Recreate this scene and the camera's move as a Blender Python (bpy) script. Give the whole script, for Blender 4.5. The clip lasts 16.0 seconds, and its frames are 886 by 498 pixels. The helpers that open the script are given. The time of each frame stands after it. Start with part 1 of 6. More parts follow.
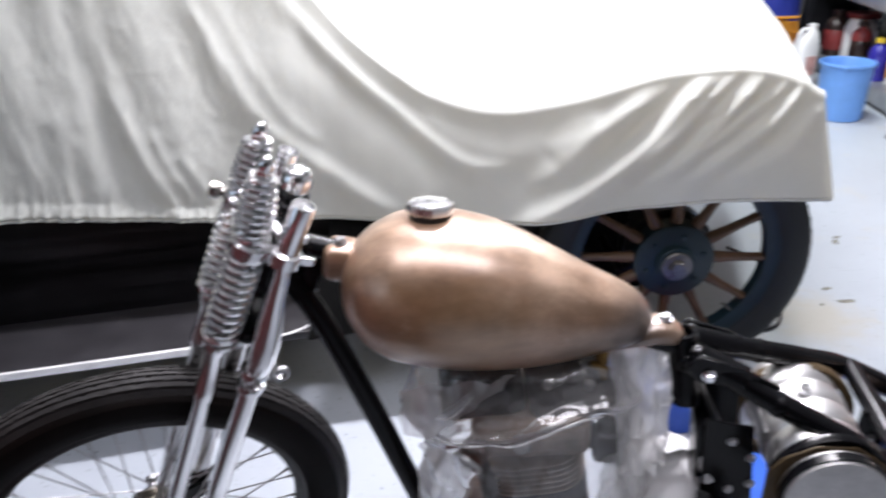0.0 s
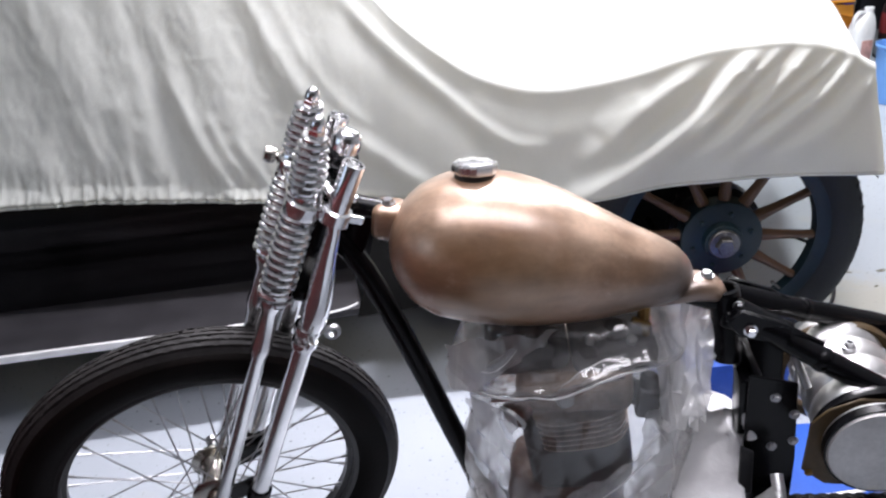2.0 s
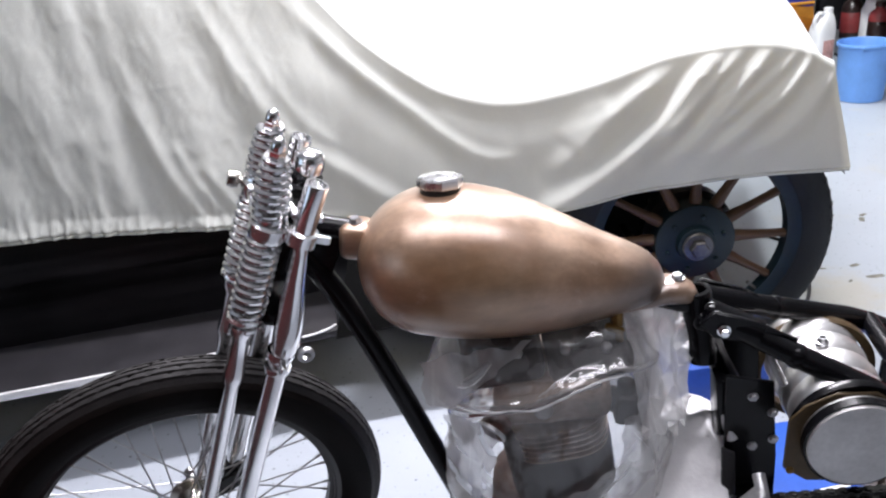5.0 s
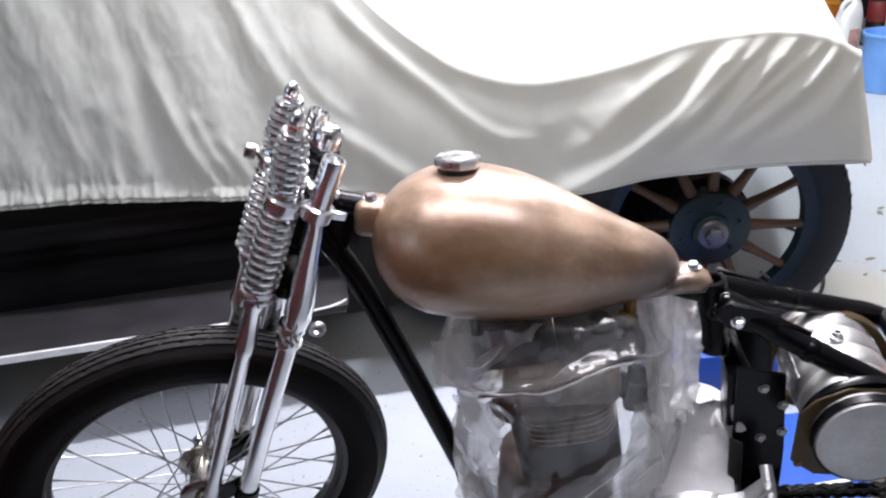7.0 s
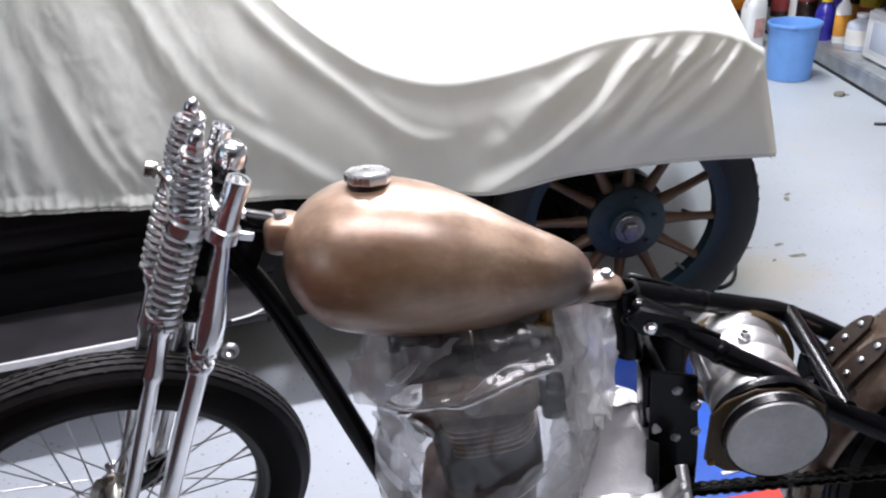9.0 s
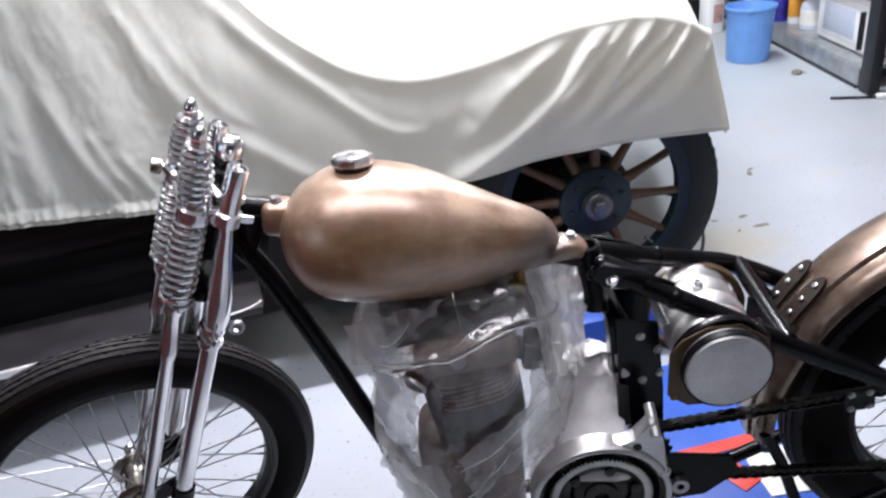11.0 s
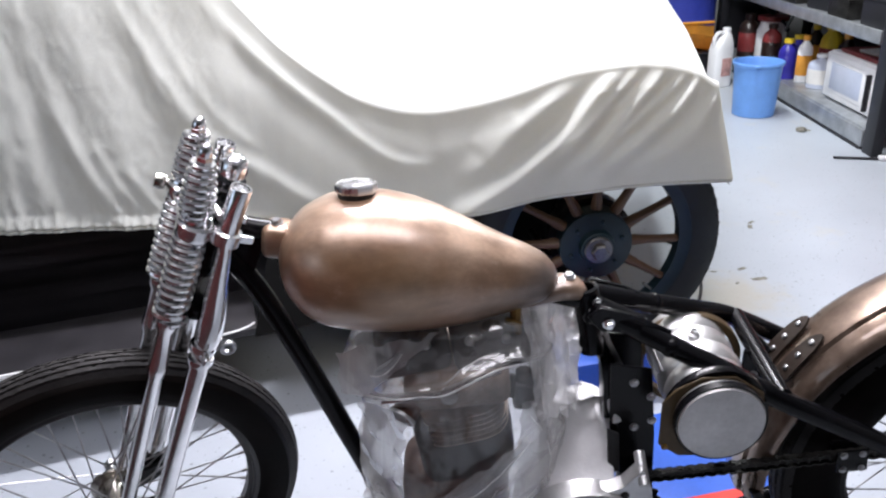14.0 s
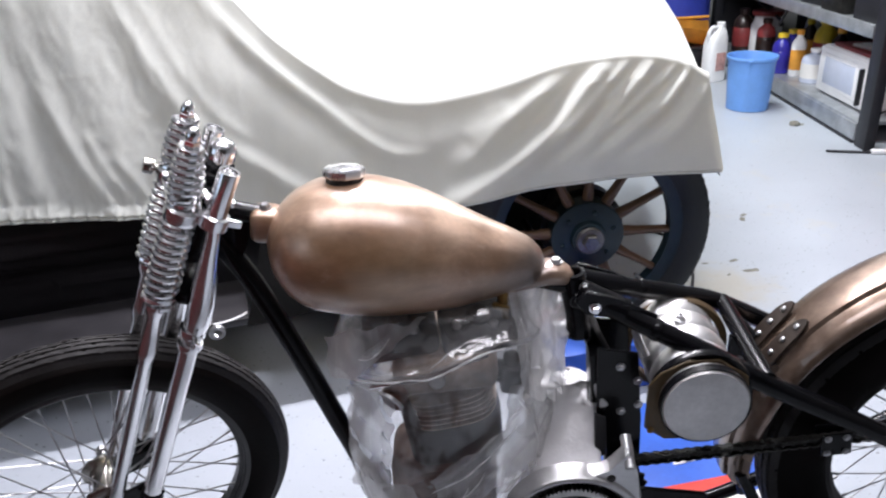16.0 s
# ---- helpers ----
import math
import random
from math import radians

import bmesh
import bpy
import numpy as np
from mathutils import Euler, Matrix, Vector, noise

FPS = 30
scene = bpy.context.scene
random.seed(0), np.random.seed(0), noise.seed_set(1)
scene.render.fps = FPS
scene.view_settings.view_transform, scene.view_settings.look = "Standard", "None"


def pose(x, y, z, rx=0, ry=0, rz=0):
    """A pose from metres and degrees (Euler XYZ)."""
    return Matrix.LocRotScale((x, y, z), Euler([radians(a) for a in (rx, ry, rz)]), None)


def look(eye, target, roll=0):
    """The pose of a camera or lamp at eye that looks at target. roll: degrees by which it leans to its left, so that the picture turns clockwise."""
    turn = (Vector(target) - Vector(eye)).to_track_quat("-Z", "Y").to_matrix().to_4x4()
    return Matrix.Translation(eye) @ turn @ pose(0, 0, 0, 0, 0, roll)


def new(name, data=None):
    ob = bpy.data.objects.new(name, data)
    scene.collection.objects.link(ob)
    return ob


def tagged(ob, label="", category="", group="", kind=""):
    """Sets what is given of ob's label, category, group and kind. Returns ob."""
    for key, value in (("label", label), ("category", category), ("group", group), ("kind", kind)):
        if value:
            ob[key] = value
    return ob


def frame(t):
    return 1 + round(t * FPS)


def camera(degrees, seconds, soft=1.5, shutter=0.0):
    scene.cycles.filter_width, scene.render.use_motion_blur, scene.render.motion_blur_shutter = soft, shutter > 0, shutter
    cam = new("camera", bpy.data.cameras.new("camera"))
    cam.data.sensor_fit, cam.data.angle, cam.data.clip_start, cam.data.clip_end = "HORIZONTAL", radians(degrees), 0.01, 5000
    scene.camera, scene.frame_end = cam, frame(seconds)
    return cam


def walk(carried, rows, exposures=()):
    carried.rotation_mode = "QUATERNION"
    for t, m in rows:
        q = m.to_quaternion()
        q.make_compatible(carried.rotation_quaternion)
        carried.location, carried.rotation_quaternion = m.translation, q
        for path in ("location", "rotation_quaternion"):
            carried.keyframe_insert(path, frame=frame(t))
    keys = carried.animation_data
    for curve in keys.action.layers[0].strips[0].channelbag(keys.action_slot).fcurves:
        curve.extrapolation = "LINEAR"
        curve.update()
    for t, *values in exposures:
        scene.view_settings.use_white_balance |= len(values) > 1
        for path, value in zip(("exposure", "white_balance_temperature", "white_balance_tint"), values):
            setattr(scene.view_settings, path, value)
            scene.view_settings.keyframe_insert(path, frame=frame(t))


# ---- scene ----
cam = camera(59.5, 16.0, soft=2.2, shutter=0.5)
PATH = [
    (0, (0.594, -0.956, 1.355), (0.406, 0.845, 0.504), -1.4),
    (0.5, (0.578, -0.966, 1.335), (0.18, 0.797, 0.479), -3.1),
    (1, (0.593, -0.997, 1.334), (0.232, 0.78, 0.491), -3.8),
    (1.5, (0.602, -1.005, 1.317), (0.303, 0.756, 0.417), -2.2),
    (2, (0.604, -1.014, 1.319), (0.293, 0.771, 0.472), -3.4),
    (2.5, (0.613, -1.011, 1.318), (0.372, 0.797, 0.499), -5.2),
    (3, (0.616, -1.008, 1.321), (0.382, 0.81, 0.52), -6.1),
    (3.5, (0.616, -1.007, 1.32), (0.383, 0.811, 0.519), -7.1),
    (4, (0.623, -1.008, 1.319), (0.424, 0.815, 0.521), -7.6),
    (4.5, (0.622, -1.005, 1.32), (0.397, 0.821, 0.535), -6.1),
    (4.7, (0.621, -1.007, 1.316), (0.371, 0.812, 0.523), -6.0),
    (6.8, (0.618, -0.992, 1.305), (0.33, 0.793, 0.45), -4.9),
    (7, (0.614, -1.001, 1.314), (0.322, 0.78, 0.453), -4.0),
    (7.5, (0.642, -0.969, 1.346), (0.517, 0.877, 0.588), -6.0),
    (8, (0.637, -0.962, 1.347), (0.57, 0.855, 0.516), -3.4),
    (8.5, (0.637, -0.963, 1.333), (0.557, 0.824, 0.44), -3.2),
    (8.7, (0.634, -0.965, 1.335), (0.535, 0.82, 0.439), -3.0),
    (10.8, (0.637, -1.074, 1.351), (0.521, 0.694, 0.422), -5.4),
    (11, (0.641, -1.103, 1.353), (0.574, 0.684, 0.458), -6.3),
    (11.5, (0.637, -1.124, 1.362), (0.569, 0.688, 0.519), -4.2),
    (12, (0.646, -1.134, 1.363), (0.507, 0.685, 0.543), -4.9),
    (12.5, (0.646, -1.141, 1.361), (0.477, 0.683, 0.558), -3.9),
    (13, (0.641, -1.129, 1.358), (0.483, 0.696, 0.555), -2.2),
    (13.5, (0.641, -1.105, 1.354), (0.568, 0.724, 0.548), -1.0),
    (14, (0.639, -1.1, 1.35), (0.583, 0.725, 0.533), -2.5),
    (14.5, (0.636, -1.095, 1.342), (0.552, 0.722, 0.51), -3.4),
    (15, (0.634, -1.098, 1.346), (0.497, 0.721, 0.527), -4.2),
    (15.5, (0.658, -1.112, 1.339), (0.551, 0.708, 0.516), -4.5),
    (16, (0.653, -1.115, 1.336), (0.605, 0.706, 0.511), -2.4),
]
walk(cam, [(t, look(eye, target, roll)) for t, eye, target, roll in PATH], [(0.0, 0.0), (7.0, 0.0), (8.0, -0.06), (8.5, -0.20), (11.0, -0.10), (14.5, -0.10), (16.0, -0.08)])

# ---- world and light ----
world = bpy.data.worlds.new("world")
scene.world = world
world.use_nodes = True
world.node_tree.nodes["Background"].inputs[0].default_value = (0.75, 0.85, 1.0, 1)
world.node_tree.nodes["Background"].inputs[1].default_value = 0.15


def area_lamp(name, at, to, sx, sy, watts, colour):
    data = bpy.data.lights.new(name, "AREA")
    data.shape, data.size, data.size_y, data.energy, data.color = "RECTANGLE", sx, sy, watts, colour
    ob = new(name, data)
    ob.matrix_world = look(at, to)
    return ob


# Ceiling tubes throw most of their light down and some of it up onto the boards.
TUBE = (1.0, 0.972, 1.06)
for tx, ty, tz, turn, lx, ly, down, up in ((0.72, 1.25, 2.56, 17.5, 1.25, 0.12, 120, 10), (0.60, -0.32, 2.40, 0, 1.7, 0.62, 28, 9)):
    ax, ay = -0.001 * math.sin(radians(turn)), 0.001 * math.cos(radians(turn))
    area_lamp("tube_light", (tx, ty, tz), (tx + ax, ty + ay, 0), lx, ly, down, TUBE)
    area_lamp("tube_light", (tx, ty, tz + 0.11), (tx + ax, ty + ay, 4), lx, ly, up, TUBE)
# Unseen lamp added at the back to brighten the floor and shelves there.
area_lamp("tube_light", (2.0, 3.6, 2.56), (2.0, 3.601, 0), 0.16, 1.25, 82, (0.93, 0.97, 1.0))
# Cool lamp added for daylight from the left; no door is built.
area_lamp("left_daylight", (-2.9, -2.0, 1.9), (-0.3, 0.9, 0.9), 2.2, 1.5, 12.5, (0.66, 0.80, 1.0))


# ---- materials ----
def ramp(nt, fac, stops):
    r = nt.nodes.new("ShaderNodeValToRGB")
    while len(r.color_ramp.elements) < len(stops):
        r.color_ramp.elements.new(0.5)
    for e, (p, c) in zip(r.color_ramp.elements, stops):
        e.position, e.color = p, (*c, 1)
    nt.links.new(fac, r.inputs[0])
    return r.outputs[0]


def noise_of(nt, scale, detail=4.0, rough=0.6, stretch=None):
    tc = nt.nodes.new("ShaderNodeTexCoord")
    n = nt.nodes.new("ShaderNodeTexNoise")
    n.inputs["Scale"].default_value, n.inputs["Detail"].default_value, n.inputs["Roughness"].default_value = scale, detail, rough
    if stretch:
        mp = nt.nodes.new("ShaderNodeMapping")
        mp.inputs["Scale"].default_value = stretch
        nt.links.new(tc.outputs["Object"], mp.inputs[0])
        nt.links.new(mp.outputs[0], n.inputs["Vector"])
    else:
        nt.links.new(tc.outputs["Object"], n.inputs["Vector"])
    return n.outputs[0]


def mat(name, c, rough=0.5, metal=0.0, vary=0.15, big=6.0, fine=90.0, bump=0.05, rvary=0.1, tint=None, coat=0.0, stretch=None, spec=0.5):
    """A surface with stains at a large scale, grain at a fine one, and a fine relief."""
    ma = bpy.data.materials.new(name)
    ma.use_nodes = True
    nt = ma.node_tree
    b = nt.nodes["Principled BSDF"]
    b.inputs["Metallic"].default_value = metal
    b.inputs["Coat Weight"].default_value = coat
    b.inputs["Specular IOR Level"].default_value = spec
    dark = tuple(v * (1 - vary) for v in c)
    light = tint or tuple(min(1, v * (1 + vary)) for v in c)
    n1, n2 = noise_of(nt, big, 5, 0.6, stretch), noise_of(nt, fine, 3, 0.6, stretch)
    a = ramp(nt, n1, [(0.32, dark), (0.68, light)])
    g = ramp(nt, n2, [(0.3, (1 - vary * 0.7,) * 3), (0.7, (1, 1, 1))])
    mix = nt.nodes.new("ShaderNodeMix")
    mix.data_type, mix.blend_type = "RGBA", "MULTIPLY"
    mix.inputs[0].default_value = 1
    nt.links.new(a, mix.inputs[6])
    nt.links.new(g, mix.inputs[7])
    nt.links.new(mix.outputs[2], b.inputs["Base Color"])
    mr = nt.nodes.new("ShaderNodeMapRange")
    mr.inputs[3].default_value, mr.inputs[4].default_value = max(0.02, rough - rvary), min(1, rough + rvary)
    nt.links.new(n1, mr.inputs[0])
    nt.links.new(mr.outputs[0], b.inputs["Roughness"])
    if bump:
        bp = nt.nodes.new("ShaderNodeBump")
        bp.inputs["Strength"].default_value, bp.inputs["Distance"].default_value = bump, 0.004
        nt.links.new(n2, bp.inputs["Height"])
        nt.links.new(bp.outputs[0], b.inputs["Normal"])
    return ma


CHROME = mat("chrome", (0.92, 0.92, 0.93), 0.17, 1.0, 0.04, 20, 200, 0.02, 0.04)
NICKEL = mat("dull_nickel", (0.56, 0.53, 0.48), 0.25, 1.0, 0.25, 30, 200, 0.05)
STEEL = mat("steel", (0.45, 0.45, 0.46), 0.35, 1.0, 0.2, 30, 200, 0.05)
ALUMINIUM = mat("cast_aluminium", (0.62, 0.62, 0.62), 0.38, 0.9, 0.15, 20, 250, 0.2)
BRUSHED = mat("brushed_aluminium", (0.82, 0.81, 0.80), 0.40, 1.0, 0.12, 8, 120, 0.1)
CAP = mat("satin_cap_aluminium", (0.93, 0.93, 0.94), 0.28, 1.0, 0.08, 30, 150, 0.06)
DISC = mat("scuffed_aluminium", (0.58, 0.57, 0.56), 0.5, 0.85, 0.16, 14, 150, 0.15)
BLACK = mat("black_paint", (0.004, 0.004, 0.005), 0.22, 0.0, 0.3, 12, 120, 0.01, 0.06, spec=0.22)
BLACK_RIM = mat("black_rim_paint", (0.010, 0.009, 0.009), 0.35, 0.0, 0.3, 12, 120, 0.05)
RUBBER = mat("tyre_rubber", (0.004, 0.0036, 0.0034), 0.5, 0.0, 0.3, 9, 160, 0.1, tint=(0.0075, 0.005, 0.0045), spec=0.06)
# Lighter copy of the tyre rubber, so the ribs look lit from above.
LIT_TREAD = mat("lit_tread_rubber", (0.032, 0.030, 0.030), 0.6, 0.0, 0.3, 14, 160, 0.15, spec=0.25)
CAR_RUBBER = mat("old_tyre_rubber", (0.009, 0.011, 0.012), 0.7, 0.0, 0.3, 9, 120, 0.3)
OIL_METAL = mat("oily_metal", (0.05, 0.048, 0.045), 0.4, 0.7, 0.4, 30, 180, 0.2)
TOOTH = mat("gear_steel", (0.55, 0.54, 0.52), 0.35, 1.0, 0.2, 30, 180, 0.1)
BROWN_METAL = mat("brown_painted_bracket", (0.085, 0.054, 0.022), 0.5, 0.2, 0.3, 14, 120, 0.1)
DARK_BROWN = mat("dark_brown_bracket_steel", (0.026, 0.017, 0.012), 0.45, 0.3, 0.3, 14, 120, 0.1)
BRASS = mat("brass", (0.26, 0.16, 0.06), 0.5, 1.0, 0.3, 30, 150, 0.1)
ENGINE = mat("engine_castings", (0.46, 0.37, 0.31), 0.5, 0.3, 0.45, 12, 120, 0.3)
DARK_ENGINE = mat("dark_cylinder_iron", (0.045, 0.042, 0.045), 0.6, 0.3, 0.35, 12, 120, 0.3)
CRANKCASE = mat("grimy_crankcase_castings", (0.24, 0.17, 0.145), 0.55, 0.3, 0.5, 16, 120, 0.3)
RUST_RED = mat("rusty_exhaust_stub", (0.16, 0.07, 0.05), 0.6, 0.2, 0.4, 20, 120, 0.3)
WHITE_WRAP = mat("white_plastic_wrap", (0.90, 0.89, 0.90), 0.45, 0.0, 0.06, 14, 60, 0.3)
TAPE = mat("black_tape", (0.02, 0.02, 0.022), 0.45, 0.0, 0.2, 12, 100, 0.1)
BLUE_CARD = mat("blue_printed_card", (0.027, 0.10, 0.46), 0.5, 0.0, 0.15, 8, 120, 0.05)
RED_CARD = mat("red_printed_card", (0.62, 0.05, 0.035), 0.5, 0.0, 0.15, 8, 120, 0.05)
WHITE_CARD = mat("white_printed_card", (0.78, 0.76, 0.72), 0.55, 0.0, 0.06, 8, 120, 0.05)
# Red darkened as in shade, for the chest body that the chrome reflects.
SHADED_RED = mat("shaded_red_enamel", (0.045, 0.010, 0.010), 0.4, 0.0, 0.15, 8, 120, 0.03)
RED_LID = mat("bright_red_lid_enamel", (0.10, 0.002, 0.002), 0.45, 0.0, 0.12, 8, 120, 0.03)
RED_PAINT = mat("red_enamel", (0.50, 0.015, 0.01), 0.3, 0.0, 0.12, 8, 120, 0.03, coat=0.3)
BOARD = mat("grey_rubber_matting", (0.026, 0.025, 0.028), 0.36, 0.0, 0.25, 10, 120, 0.1, spec=0.3)
CAR_BLACK = mat("old_black_coachwork", (0.016, 0.015, 0.017), 0.32, 0.0, 0.3, 5, 120, 0.02, spec=0.38)
# Darker, duller copy of the coachwork for parts that stand in shade.
CAR_DULL = mat("shaded_black_wing_paint", (0.006, 0.006, 0.006), 0.7, 0.0, 0.3, 5, 120, 0.05, spec=0.1)
WHEEL_BLUE = mat("dark_blue_green_wheel_paint", (0.003, 0.016, 0.023), 0.5, 0.0, 0.35, 9, 120, 0.15)
SPOKE_WOOD = mat("varnished_hickory", (0.12, 0.062, 0.032), 0.5, 0.0, 0.4, 10, 120, 0.2, stretch=(1, 1, 0.15))
HUB_METAL = mat("grey_hub_metal", (0.20, 0.19, 0.18), 0.45, 0.9, 0.25, 30, 120, 0.15)
TRIM_METAL = mat("bright_metal_trim", (0.86, 0.86, 0.86), 0.5, 0.3, 0.08, 20, 120, 0.03)
BUCKET_BLUE = mat("light_blue_plastic", (0.16, 0.36, 0.78), 0.4, 0.0, 0.08, 8, 60, 0.03)
WHITE_PLASTIC = mat("white_plastic", (0.80, 0.80, 0.80), 0.4, 0.0, 0.05, 8, 60, 0.02)
MW_GLASS = mat("pale_oven_window", (0.52, 0.56, 0.66), 0.15, 0.0, 0.05, 8, 60, 0.0)
GALV = mat("galvanised_steel", (0.48, 0.50, 0.52), 0.45, 0.75, 0.2, 9, 60, 0.05)
BLACK_POST = mat("black_post_paint", (0.012, 0.012, 0.016), 0.5, 0.0, 0.2, 10, 100, 0.05)
DRUM_BLUE = mat("blue_drum_plastic", (0.03, 0.05, 0.36), 0.45, 0.0, 0.15, 6, 60, 0.03)
ORANGE = mat("orange_plastic", (0.75, 0.33, 0.04), 0.5, 0.0, 0.2, 6, 60, 0.05)
PURPLE = mat("dark_blue_bottle_plastic", (0.03, 0.025, 0.30), 0.35, 0.0, 0.1, 8, 60, 0.02)
DARK_BOTTLE = mat("dark_brown_bottle_plastic", (0.025, 0.014, 0.012), 0.3, 0.0, 0.2, 8, 60, 0.02)
PINK_LABEL = mat("faded_pink_label", (0.62, 0.36, 0.33), 0.6, 0.0, 0.3, 40, 120, 0.02)
MAROON = mat("maroon_label", (0.22, 0.03, 0.03), 0.5, 0.0, 0.2, 8, 60, 0.02)
YELLOW = mat("yellow_plastic", (0.70, 0.50, 0.03), 0.4, 0.0, 0.15, 8, 60, 0.02)
STAIN = mat("dark_grime", (0.22, 0.21, 0.17), 0.7, 0.0, 0.4, 40, 200, 0.2)
# Dark tone for unseen walls, so that the chrome reflects dark.
DARK_WALL = mat("dark_reflected_wall", (0.06, 0.052, 0.046), 0.7, 0.0, 0.3, 3, 60, 0.1)
WALL = mat("painted_wall", (0.34, 0.34, 0.34), 0.8, 0.0, 0.08, 2, 60, 0.1)
CEILING = mat("ceiling_board", (0.78, 0.77, 0.76), 0.9, 0.0, 0.05, 2, 60, 0.1)


def tank_metal():
    """Bare pressed steel gone brown: ochre and reddish blotches, soot at the tail, a nose tinted red as by reflection.
    """
    ma = mat("bare_brown_steel", (0.29, 0.140, 0.060), 0.40, 0.45, 0.22, 9, 70, 0.0, 0.08, tint=(0.57, 0.41, 0.305), coat=1.0)
    nt = ma.node_tree
    b = nt.nodes["Principled BSDF"]
    base = b.inputs["Base Color"].links[0].from_socket
    tc = nt.nodes.new("ShaderNodeTexCoord")
    # The red blotch at the nose paints in the red chest's reflection.
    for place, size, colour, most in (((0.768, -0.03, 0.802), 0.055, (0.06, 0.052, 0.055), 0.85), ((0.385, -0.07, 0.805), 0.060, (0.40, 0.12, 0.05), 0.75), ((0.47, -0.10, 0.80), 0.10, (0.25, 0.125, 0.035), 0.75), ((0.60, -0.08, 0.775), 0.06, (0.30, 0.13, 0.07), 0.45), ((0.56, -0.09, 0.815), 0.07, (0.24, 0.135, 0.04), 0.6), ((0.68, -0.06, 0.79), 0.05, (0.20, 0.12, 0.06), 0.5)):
        sub = nt.nodes.new("ShaderNodeVectorMath")
        sub.operation = "DISTANCE"
        sub.inputs[1].default_value = place
        wob = nt.nodes.new("ShaderNodeVectorMath")
        wob.operation = "MULTIPLY_ADD"
        n = nt.nodes.new("ShaderNodeTexNoise")
        n.inputs["Scale"].default_value = 22
        nt.links.new(tc.outputs["Object"], n.inputs["Vector"])
        nt.links.new(n.outputs["Color"], wob.inputs[0])
        wob.inputs[1].default_value = (0.05, 0.05, 0.05)
        nt.links.new(tc.outputs["Object"], wob.inputs[2])
        shift = nt.nodes.new("ShaderNodeVectorMath")
        shift.operation = "SUBTRACT"
        shift.inputs[1].default_value = (0.025, 0.025, 0.025)
        nt.links.new(wob.outputs[0], shift.inputs[0])
        nt.links.new(shift.outputs[0], sub.inputs[0])
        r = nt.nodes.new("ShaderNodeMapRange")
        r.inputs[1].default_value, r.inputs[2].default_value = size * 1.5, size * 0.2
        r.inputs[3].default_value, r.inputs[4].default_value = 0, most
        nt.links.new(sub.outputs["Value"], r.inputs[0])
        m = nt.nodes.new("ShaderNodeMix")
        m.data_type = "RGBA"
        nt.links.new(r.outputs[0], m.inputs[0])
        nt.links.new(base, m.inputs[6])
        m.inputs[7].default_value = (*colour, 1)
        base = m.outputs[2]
    # Rubbed streaks along the length, pale scuffs, and rust freckles.
    streak = ramp(nt, noise_of(nt, 26, 5, 0.65, (0.22, 1.0, 1.0)), [(0.36, (0.78, 0.72, 0.63)), (0.62, (1.22, 1.17, 1.10))])
    scuff = ramp(nt, noise_of(nt, 17, 6, 0.72), [(0.60, (0, 0, 0)), (0.72, (0.38,) * 3)])
    freckle = ramp(nt, noise_of(nt, 130, 3, 0.6), [(0.66, (0, 0, 0)), (0.76, (0.25,) * 3)])
    mul = nt.nodes.new("ShaderNodeMix")
    mul.data_type, mul.blend_type = "RGBA", "MULTIPLY"
    mul.inputs[0].default_value = 1
    nt.links.new(base, mul.inputs[6])
    nt.links.new(streak, mul.inputs[7])
    base = mul.outputs[2]
    for mask, colour in ((scuff, (0.62, 0.48, 0.38)), (freckle, (0.13, 0.055, 0.025))):
        m = nt.nodes.new("ShaderNodeMix")
        m.data_type = "RGBA"
        nt.links.new(mask, m.inputs[0])
        nt.links.new(base, m.inputs[6])
        m.inputs[7].default_value = (*colour, 1)
        base = m.outputs[2]
    nt.links.new(base, b.inputs["Base Color"])
    rough = nt.nodes.new("ShaderNodeMapRange")
    rough.inputs[3].default_value, rough.inputs[4].default_value = 0.20, 0.42
    nt.links.new(noise_of(nt, 15, 6, 0.7), rough.inputs[0])
    nt.links.new(rough.outputs[0], b.inputs["Coat Roughness"])
    b.inputs["Coat IOR"].default_value = 1.9
    # Dents and planishing marks left from beating the sheet.
    dent = nt.nodes.new("ShaderNodeBump")
    dent.inputs["Strength"].default_value, dent.inputs["Distance"].default_value = 0.35, 0.006
    nt.links.new(noise_of(nt, 11, 3, 0.5), dent.inputs["Height"])
    nt.links.new(dent.outputs[0], b.inputs["Normal"])
    nt.links.new(dent.outputs[0], b.inputs["Coat Normal"])
    return ma


TANK = tank_metal()
GUARD = mat("bare_brown_guard_steel", (0.14, 0.086, 0.056), 0.29, 0.70, 0.3, 9, 70, 0.05, 0.10, tint=(0.30, 0.22, 0.17), coat=0.8)


